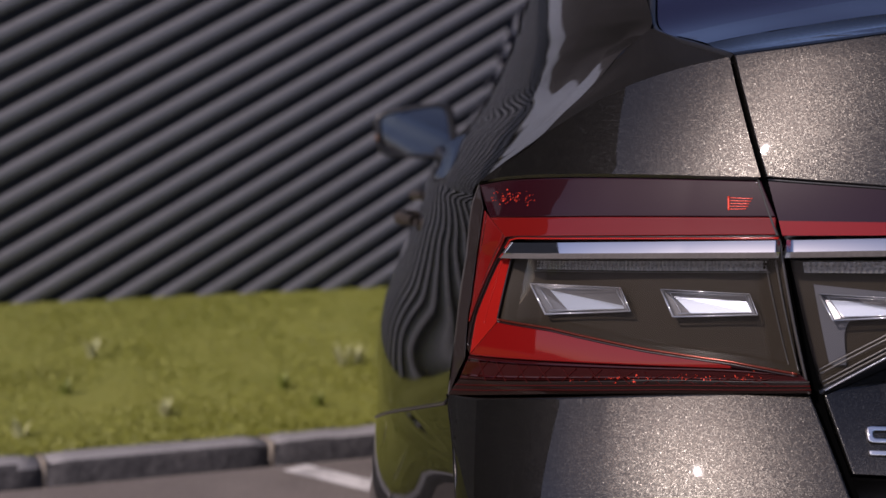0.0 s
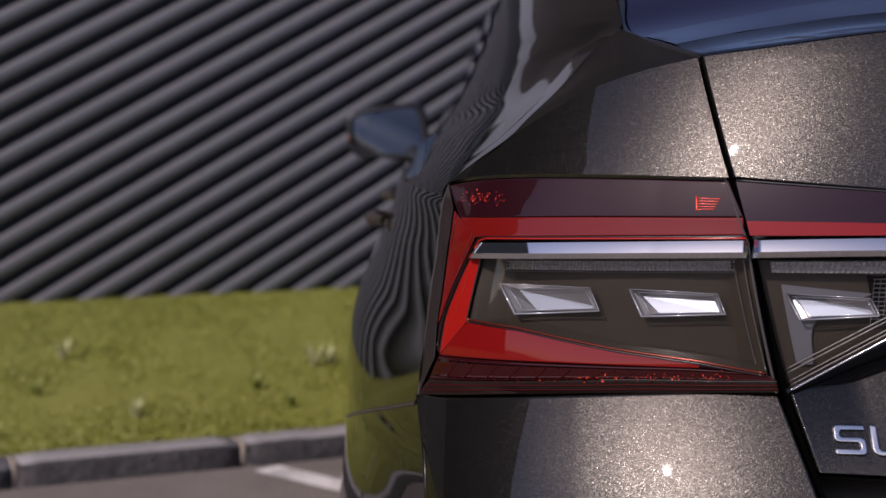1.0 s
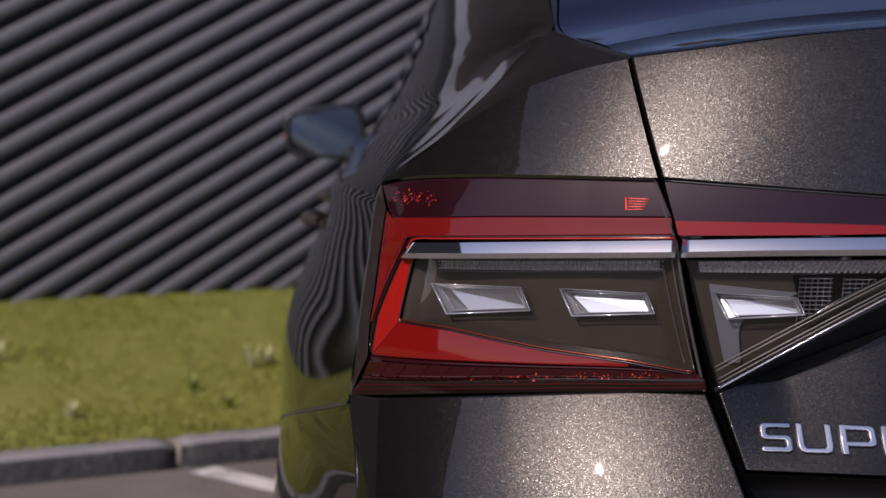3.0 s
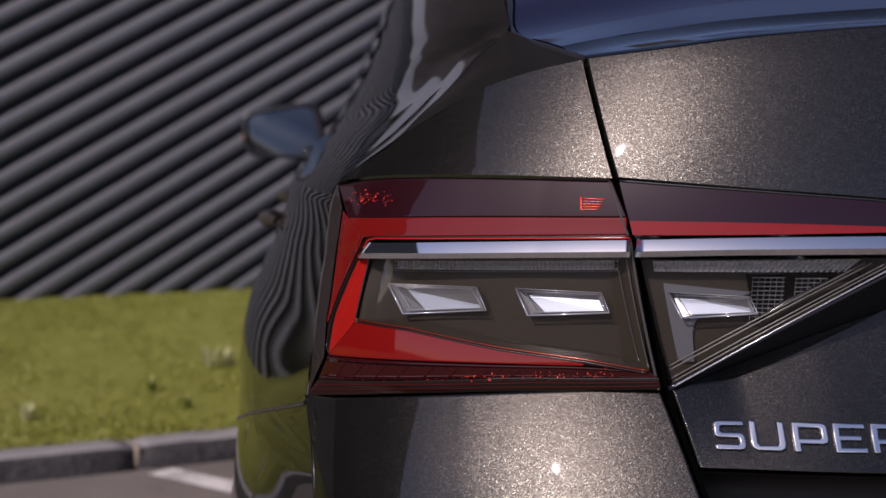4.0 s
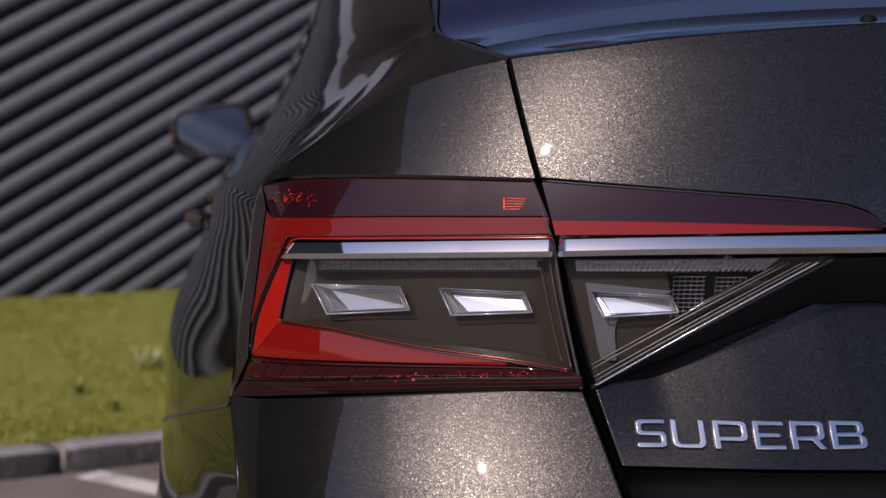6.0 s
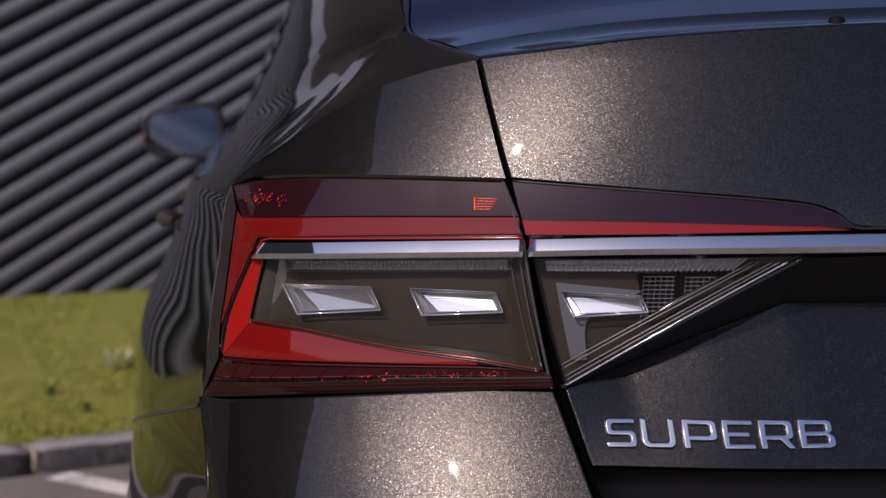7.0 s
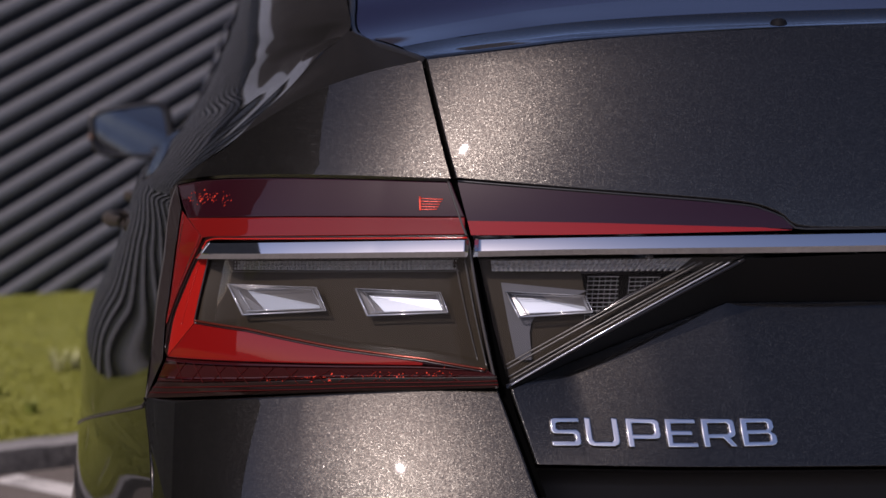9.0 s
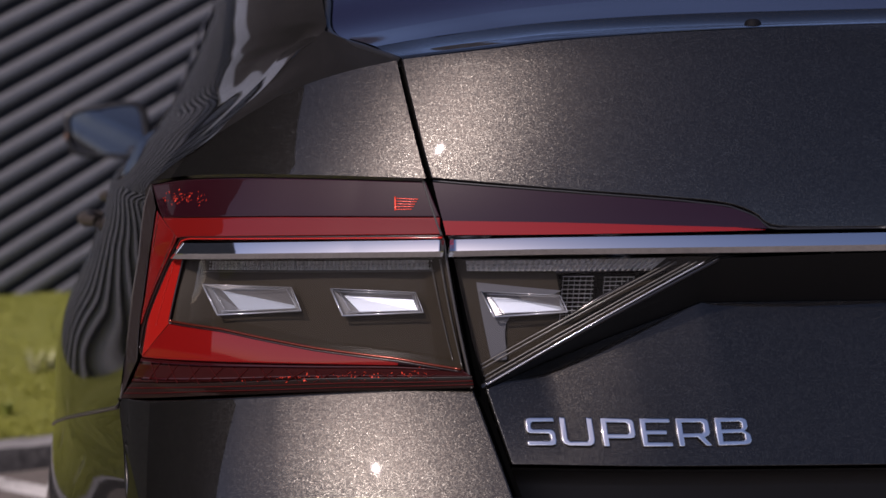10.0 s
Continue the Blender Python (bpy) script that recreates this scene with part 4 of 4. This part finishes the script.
def letter(span, loops):
    """A raised chrome letter with bevelled edges that follows the curved face."""
    width = (span[1] - span[0]) / .399 * .2075
    cu = bpy.data.curves.new("letter", "CURVE")
    cu.dimensions, cu.fill_mode = "2D", "BOTH"
    cu.extrude, cu.bevel_depth, cu.bevel_resolution, cu.offset = .0013, .0011, 2, -.0015
    for loop in loops:
        sp = cu.splines.new("POLY")
        sp.points.add(len(loop) - 1)
        for q, (a, b) in zip(sp.points, loop):
            q.co = (a * width, b * .0250, 0, 1)
        sp.use_cyclic_u = True
    tmp = new("letter", cu)
    bpy.context.view_layer.update()
    me = bpy.data.meshes.new_from_object(tmp)
    bpy.data.objects.remove(tmp)
    x0 = -.4505 + (span[0] - .931) / .399 * .2075
    for v in me.vertices:
        x = x0 + v.co.x
        z = .7172 + v.co.y + .0135 * (x + .45)
        v.co = (x, face_y(x, z) - .0020 - v.co.z, z)
    me.flip_normals()
    me.materials.append(CHROME)
    ob = new("letter", me)
    ob.parent = tailgate
    return ob


def face_y(x, z):
    """Depth of the tailgate's lower face at x, z."""
    u, v = .5, .3
    for _ in range(12):
        p = lower(u, v)
        e = 1e-3
        du, dv = (lower(u + e, v) - p) / e, (lower(u, v + e) - p) / e
        det = du.x * dv.z - du.z * dv.x
        rx, rz = x - p.x, z - p.z
        u += (rx * dv.z - rz * dv.x) / det
        v += (du.x * rz - du.z * rx) / det
        u, v = min(max(u, 0), 1), min(max(v, 0), 1)
    return lower(u, v).y


for one in GLYPHS:
    letter(*one)


# ---- mirror, handle, wiper, wheels, windows ----
def door_mirror(m):
    bm = bmesh.new()
    cx, cy, cz = -.915, 3.04, 1.026

    def shell(u, v):
        a = 2 * math.pi * u
        r = math.sin(v * math.pi / 2)
        ca, sa = math.cos(a), math.sin(a)
        e = .34
        x = .122 * math.copysign(abs(ca) ** e, ca)
        z = .078 * math.copysign(abs(sa) ** e, sa)
        z *= 1 + .16 * (x / .12)
        z += .008 * (x / .12)
        x += -.012 * (z / .08)
        return Vector(((cx + x * r) * m, cy + .02 + .13 * (1 - v) ** .5, cz + z * r))
    add_grid(bm, shell, 40, 12)
    bmesh.ops.remove_doubles(bm, verts=bm.verts[:], dist=.0004)
    ob = finish("door_mirror", bm, BLACK, car, "door mirror with dark rim")
    bm = bmesh.new()

    def rim(u, v):
        p = shell(u, 1.0)
        c = Vector((cx * m, p.y, cz))
        k = (0, .06, .17, .19)[round(v * 3)]
        d = (0, -.010, -.008, .004)[round(v * 3)]
        return p.lerp(c, k) + Vector((0, d, 0))
    add_grid(bm, rim, 40, 3)
    finish("rim", bm, BLACK, ob)
    bm = bmesh.new()
    loop = [shell(k / 40, 1.0).lerp(Vector((cx * m, cy, cz)), .18) + Vector((0, .001, 0)) for k in range(40)]
    for p in loop:
        p.y = cy + .018
    bm.faces.new([bm.verts.new(p) for p in loop])
    for v in bm.verts:
        v.co.y += (v.co.x - cx * m) * .10 * m - (v.co.z - cz) * .05
    finish("mirror_glass", bm, MIRROR, ob, "blue-grey mirror glass", smooth_shade=False)
    bm = bmesh.new()
    box(bm, min(-.86 * m, -.80 * m), max(-.86 * m, -.80 * m), 3.05, 3.13, .93, .985, .012)
    finish("stalk", bm, GLOSS, ob)
    bm = bmesh.new()
    box(bm, min(m * -1.036, m * -1.024), max(m * -1.036, m * -1.024), 3.03, 3.07, 1.000, 1.018, .003)
    finish("turn_signal", bm, AMBER, ob, "amber side repeater")
    return ob


def door_handle(m, y, z):
    bm = bmesh.new()
    side = [min(FLANK_POINTS, key=lambda p: (p.y - y - d) ** 2 + (p.z - z) ** 2).x for d in (0, .22)]
    pts = []
    for f, out in ((0, -.004), (.14, -.024), (.5, -.030), (.86, -.024), (1, -.004)):
        pts.append((m * (side[0] + (side[1] - side[0]) * f + out), y + .22 * f, z))
    tube(bm, pts, [.009, .012, .013, .012, .009], 10)
    finish("door_handle", bm, HANDLE, car)


for m in (1, -1):
    door_mirror(m)
    door_handle(m, 1.42, .855)
    door_handle(m, 2.42, .86)
    # side windows
    bm = bmesh.new()
    add_grid(bm, lambda u, v: (lambda p: Vector((p.x * m, p.y, p.z)) + Vector((-.002 * m, 0, .001)))(flank(.78 + .22 * u, KNOTS[10] + (KNOTS[14] - KNOTS[10]) * v)), 20, 14)
    finish("side_window", bm, GLASS, car, heart=CAR_HEART)
    bm = bmesh.new()
    add_grid(bm, lambda u, v: (lambda p: Vector((p.x * m, p.y, p.z)) + Vector((-.002 * m, 0, .001)))(front(.01 + .30 * u, (10 + 4 * v) / 19)), 20, 14)
    finish("side_window", bm, GLASS, car, heart=CAR_HEART)
bm = bmesh.new()
add_grid(bm, lambda u, v: (lambda p: Vector((p.x if u <= .5 else -p.x, p.y - .002, p.z + .005)))(front(.335 + .28 * v, (15 + 4 * (1 - abs(2 * u - 1))) / 19)), 30, 20)
finish("windscreen", bm, GLASS, car, heart=CAR_HEART)
# small dark knob on the lip, off the middle
bm = bmesh.new()
kp = lip_top(.640, .25)
tube(bm, [kp + Vector((0, 0, h)) for h in (-.006, .0025, .0052, .0065)], [.008, .0085, .007, .004], 14)
finish("knob", bm, KNOB, tailgate, "small black knob on the lip")


def wheel(x, y):
    bm = bmesh.new()
    prof = [(.225, -.10), (.30, -.112), (.325, -.095), (.332, -.05), (.332, .05), (.325, .095), (.30, .112), (.225, .10)]
    n = 48
    rings = [[bm.verts.new((x + a, y + r * math.cos(2 * math.pi * k / n), .332 + r * math.sin(2 * math.pi * k / n))) for r, a in prof] for k in range(n)]
    for k in range(n):
        a, b = rings[k], rings[(k + 1) % n]
        for i in range(len(prof) - 1):
            bm.faces.new((a[i], a[i + 1], b[i + 1], b[i]))
    tyre = finish("wheel", bm, RUBBER, car, "black tyre on a silver alloy wheel")
    s = -1 if x < 0 else 1
    bm = bmesh.new()
    for k in range(5):
        a = 2 * math.pi * k / 5
        tube(bm, [Vector((x + s * .085, y, .332)), Vector((x + s * .10, y + .12 * math.cos(a), .332 + .12 * math.sin(a))), Vector((x + s * .095, y + .222 * math.cos(a), .332 + .222 * math.sin(a)))], [.035, .024, .022], 8)
    pts = [Vector((x + s * .095, y + .222 * math.cos(2 * math.pi * k / 36), .332 + .222 * math.sin(2 * math.pi * k / 36))) for k in range(37)]
    tube(bm, pts, .010, 6)
    finish("rim", bm, ALLOY, tyre)
    return tyre


for x in (-.80, .80):
    for wy, wz in WHEELS:
        wheel(x, wy)
bm = bmesh.new()
box(bm, -.72, .72, .45, 4.5, .2, .62)
finish("underbody", bm, BLACK, car)

# ---- the ground ----
KW = Vector((.92, .39, 0)).normalized()       # along the kerb and the wall
KN = Vector((KW.y, -KW.x, 0))                 # from the wall towards the car park
K0 = Vector((-1.36, 3.13, 0))                 # a joint of the kerb, at its foot
KERB_H = .078

bm = bmesh.new()
REACH = 1500
bm.faces.new([bm.verts.new(p) for p in ((-REACH, -REACH, 0), (REACH, -REACH, 0), (REACH, REACH, 0), (-REACH, REACH, 0))])
ground = finish("ground", bm, ASPHALT, smooth_shade=False)
tagged(ground, "worn grey-brown asphalt of a car park", "ground", kind="structure")


def kerb_path(t):
    """Foot of the kerb: straight, then round the parking bay past the car's nose. t in metres from K0."""
    if t <= .30:
        return K0 + KW * t, KN
    end = K0 + KW * .30
    a0 = math.atan2(KW.y, KW.x)
    r = .35
    turn = math.pi / 2 - a0
    if t <= .30 + r * turn:
        a = (t - .30) / r
        c = end + Vector((-KW.y, KW.x, 0)) * r
        d = a0 + a
        return c + Vector((math.sin(d), -math.cos(d), 0)) * r, Vector((math.sin(d), -math.cos(d), 0))
    q = t - .30 - r * turn
    c = end + Vector((-KW.y, KW.x, 0)) * r + Vector((r, 0, 0))
    return c + Vector((0, q, 0)), Vector((1, 0, 0))


def kerb_stone(t0, t1, rnd, parent, count=10):
    bm = bmesh.new()
    w = .13
    prof = ((0, 0), (.004, KERB_H - .022), (.012, KERB_H - .006), (.028, KERB_H), (w - .01, KERB_H), (w, KERB_H - .012), (w, 0))
    rows = []
    g = .006
    for i in range(count + 1):
        t = t0 + g + (t1 - t0 - 2 * g) * i / count
        p, out = kerb_path(t)
        row = []
        for d, z in prof:
            j = .004 if 0 < z else 0
            edge = .006 if i in (0, count) and z > .06 else 0
            row.append(bm.verts.new(p - out * (d + rnd.uniform(-j, j)) + Vector((0, 0, z - edge + (rnd.uniform(-j, j) * .6 if z else -.02)))))
        rows.append(row)
    for a, b in zip(rows, rows[1:]):
        for k in range(len(prof) - 1):
            bm.faces.new((a[k], a[k + 1], b[k + 1], b[k]))
    bm.faces.new(rows[0])
    bm.faces.new(rows[-1][::-1])
    bmesh.ops.recalc_face_normals(bm, faces=bm.faces[:])
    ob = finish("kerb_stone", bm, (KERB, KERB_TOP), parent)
    # faces that look up take the paler, sunlit colour
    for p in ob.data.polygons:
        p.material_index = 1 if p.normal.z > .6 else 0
    return ob


# lawn: one sheet from the kerb to beyond the wall
LAWN_H = .072


def lawn_z(q):
    """Height of the lawn: rises from the kerb, and falls along the wall."""
    far = min(max((q - K0).dot(Vector((-KW.y, KW.x, 0))) - .12, 0) / 3.6, 1)
    return LAWN_H + far * (.031 - .0165 * max(min((q - W_FOOT).dot(KW), 4), -3))


W_FOOT = Vector((-3.21, 6.52, 0))
bm = bmesh.new()
rnd = random.Random(3)
path = [kerb_path(-14 + .2 * k) for k in range(72)] + [kerb_path(.4 + .12 * k) for k in range(12)] + [kerb_path(2.0), kerb_path(4.6)]
inner = [p - o * .12 for p, o in path]
rows = []
for k, p in enumerate(inner):
    out = path[k][1]
    row = []
    for j in range(16):
        q = p + Vector((-KW.y, KW.x, 0)) * (j / 15) ** 1.2 * 9.0
        z = lawn_z(q) + (.010 * noise.noise(q * 1.7) + .006 * noise.noise(q * 6) if j else -.004)
        row.append(bm.verts.new((q.x, q.y, z)))
    rows.append(row)
for a, b in zip(rows, rows[1:]):
    for k in range(15):
        bm.faces.new((a[k], b[k], b[k + 1], a[k + 1]))
lawn = finish("lawn", bm, SOIL)
tagged(lawn, "sunlit yellow-green mown lawn behind the kerb", "lawn", kind="structure")

kerb = new("kerb")
tagged(kerb, "dark rough granite kerb with pale mortar joints", "kerb", kind="structure")
rnd = random.Random(11)
cuts = [-13.6 + .68 * k for k in range(20)] + [0.0, .55]
cuts += [.55 + .7 * k for k in range(1, 6)]
for a, b in zip(cuts, cuts[1:]):
    kerb_stone(a, b, rnd, kerb)
bm = bmesh.new()
for t in cuts[1:-1]:
    p, out = kerb_path(t)
    d = Vector((-out.y, out.x, 0))
    base = [p + d * .008 - out * .003, p - d * .008 - out * .003, p - d * .008 - out * .125, p + d * .008 - out * .125]
    prism(bm, [q + Vector((0, 0, -.01)) for q in base], [q + Vector((0, 0, KERB_H - .003)) for q in base])
bmesh.ops.recalc_face_normals(bm, faces=bm.faces[:])
finish("mortar_joints", bm, MORTAR, kerb, "pale mortar in the joints")

# bay marking
bm = bmesh.new()
a, b = Vector((-1.29, 3.105, .004)), Vector((-.86, 2.70, .004))
d = (b - a).normalized()
nrm = Vector((-d.y, d.x, 0)) * .05
bm.faces.new([bm.verts.new(p) for p in (a - nrm, b - nrm, b + nrm, a + nrm)])
marking = finish("bay_marking", bm, LINE, smooth_shade=False)
tagged(marking, "worn white parking bay line on the asphalt", "road marking", kind="structure")


def blades(name, count, reach, seed, mat, label):
    """Short mown grass, thicker near the kerb."""
    rnd = random.Random(seed)
    verts, faces = [], []
    across_way = Vector((-KW.y, KW.x, 0))
    for _ in range(count):
        t = rnd.uniform(*reach)
        far = .13 + 4.6 * rnd.random() ** 1.2
        p = K0 + KW * t + across_way * far
        if p.x > -.86 and p.y < 4.4:
            continue
        clump = noise.noise(p * 2.3) + .6 * noise.noise(p * 7.1)
        h = .011 + .006 * rnd.random() + max(0, clump) * .004
        a = rnd.uniform(0, math.pi)
        w = .003 + .003 * rnd.random()
        lean = Vector((rnd.gauss(0, .8), rnd.gauss(0, .8), 0)) * h
        d = Vector((math.cos(a), math.sin(a), 0)) * w
        base = Vector((p.x, p.y, lawn_z(p) - .004))
        k = len(verts)
        verts += [base - d, base + d, base + lean + Vector((0, 0, h))]
        faces.append((k, k + 1, k + 2))
    me = bpy.data.meshes.new(name)
    me.from_pydata([tuple(v) for v in verts], [], faces)
    me.materials.append(mat)
    return tagged(new(name, me), label, "grass", kind="stuff")


blades("grass", 270000, (-6.5, 2.6), 7, BLADE, "short yellow-green mown grass with taller tufts")

# pale seed heads and dark weeds standing in the lawn
def tuft(p, h, mat, seed, label):
    rnd = random.Random(seed)
    bm = bmesh.new()
    for _ in range(26):
        a, l = rnd.uniform(0, 6.28), rnd.uniform(.5, 1) * h
        w = .005
        d = Vector((math.cos(a), math.sin(a), 0))
        e = Vector((-d.y, d.x, 0)) * w
        q = p + d * rnd.uniform(0, .02)
        tip = q + d * l * .5 + Vector((0, 0, l))
        mid = q + d * l * .18 + Vector((0, 0, l * .6))
        v = [bm.verts.new(x) for x in (q - e, q + e, mid + e * .8, mid - e * .8, tip)]
        bm.faces.new((v[0], v[1], v[2], v[3]))
        bm.faces.new((v[3], v[2], v[4]))
    ob = finish("grass_tuft", bm, mat)
    return tagged(ob, label, "tuft", group="tufts in the lawn")


PALE = mottled("dry_grass", ((.3, (.36, .37, .16)), (.7, (.5, .48, .26))), 30.0, .7, 90.0)
DEEP = mottled("dark_weed", ((.3, (.150, .180, .025)), (.7, (.19, .215, .036))), 30.0, .6, 90.0)

# ---- wall with slanting slats ----
WW = Vector((math.cos(radians(32)), math.sin(radians(32)), 0))    # along the wall
WN = Vector((WW.y, -WW.x, 0))                                     # out of the wall
W0 = Vector((-2.871, 6.841, 0))
WALL_L, WALL_R, WALL_TOP = -5.5, 9.0, 2.45
wall = new("wall_north")
tagged(wall, "dark wall clad with slanting grey metal slats", "wall", kind="structure")


def on_wall(a, z, out=0.0):
    p = W0 + WW * a + WN * out
    return Vector((p.x, p.y, z))


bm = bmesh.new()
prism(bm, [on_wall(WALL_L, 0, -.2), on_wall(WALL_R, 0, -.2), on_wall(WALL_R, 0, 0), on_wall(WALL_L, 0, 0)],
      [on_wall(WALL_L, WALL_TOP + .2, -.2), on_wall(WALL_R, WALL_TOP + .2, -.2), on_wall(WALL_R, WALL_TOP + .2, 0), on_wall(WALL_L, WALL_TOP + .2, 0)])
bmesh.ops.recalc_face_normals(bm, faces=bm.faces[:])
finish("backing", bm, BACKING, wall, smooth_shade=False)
bm = bmesh.new()
prism(bm, [on_wall(WALL_L, WALL_TOP, 0.004), on_wall(WALL_R, WALL_TOP, 0.004), on_wall(WALL_R, WALL_TOP, .09), on_wall(WALL_L, WALL_TOP, .09)],
      [on_wall(WALL_L, WALL_TOP + .33, 0.004), on_wall(WALL_R, WALL_TOP + .33, 0.004), on_wall(WALL_R, WALL_TOP + .33, .09), on_wall(WALL_L, WALL_TOP + .33, .09)])
bmesh.ops.recalc_face_normals(bm, faces=bm.faces[:])
finish("parapet", bm, PARAPET, wall, "plain grey metal parapet", smooth_shade=False)

SLOPE, PITCH, PHASE = .54, .1515, -.0039
SLAT_W = .075


def slat(c):
    """One slat along z = c + SLOPE * a, cut off at the wall's ends."""
    a0, a1 = max(WALL_L, (0.04 - c) / SLOPE), min(WALL_R, (WALL_TOP - c) / SLOPE)
    if a1 - a0 < .1:
        return
    bm = bmesh.new()
    up = math.hypot(1, SLOPE) * SLAT_W / 2
    prof = []
    for dz, d in ((1.0, .010), (.94, .026), (.55, .033), (0, .035), (-.55, .033), (-.94, .026), (-1.0, .010)):
        prof.append((up * dz, d))
    ends = []
    for q in (a0, a1):
        ends.append([on_wall(q, c + SLOPE * q + dz, d) for dz, d in prof])
    prism(bm, ends[0], ends[1])
    bmesh.ops.recalc_face_normals(bm, faces=bm.faces[:])
    for f in bm.faces:
        if len(f.verts) > 4:
            for e in f.edges:
                e.smooth = False
    ob = finish("slat", bm, SLAT, wall)
    for p in ob.data.polygons:
        p.use_smooth = len(p.vertices) == 4
    return ob


c = PHASE - PITCH * math.ceil(SLOPE * WALL_R / PITCH)
while c < WALL_TOP - SLOPE * WALL_L:
    slat(c)
    c += PITCH

# dark storeys above the slatted base
bm = bmesh.new()
for a0, a1, top in ((WALL_L, 2.5, 7.4), (2.504, WALL_R, 4.7)):
    prism(bm, [on_wall(a0, WALL_TOP + .35, -6), on_wall(a1, WALL_TOP + .35, -6), on_wall(a1, WALL_TOP + .35, -.02), on_wall(a0, WALL_TOP + .35, -.02)],
          [on_wall(a0, top, -6), on_wall(a1, top, -6), on_wall(a1, top, -.02), on_wall(a0, top, -.02)])
bmesh.ops.recalc_face_normals(bm, faces=bm.faces[:])
finish("upper_storeys", bm, DARKWALL, wall, "dark brown upper storeys", smooth_shade=False)

# ---- dark building that closes the place on the left ----
bm = bmesh.new()
gable = [(-3.5, 0), (14, 0), (14, 33), (11, 33), (-3.5, 18.5)]
prism(bm, [(-26, y, z) for y, z in gable], [(-34, y, z) for y, z in gable])
bmesh.ops.recalc_face_normals(bm, faces=bm.faces[:])
block = finish("building", bm, DARKWALL, smooth_shade=False)
tagged(block, "tall dark brown building with a sloping roof", "building", kind="structure")

for (x, y), h, mat, seed in (((-2.32, 4.76), .075, PALE, 1), ((-1.25, 4.61), .08, PALE, 2), ((-2.20, 3.90), .05, DEEP, 3), ((-1.43, 4.07), .055, DEEP, 4),
                             ((-1.77, 3.55), .05, PALE, 5), ((-2.16, 3.21), .05, PALE, 6), ((-1.27, 3.73), .045, DEEP, 7), ((-1.19, 4.66), .07, PALE, 8)):
    tuft(Vector((x, y, lawn_z(Vector((x, y, 0))) + .002)), h * 1.25, mat, seed, "pale dry grass tuft in the lawn" if mat is PALE else "dark green weed clump in the lawn")
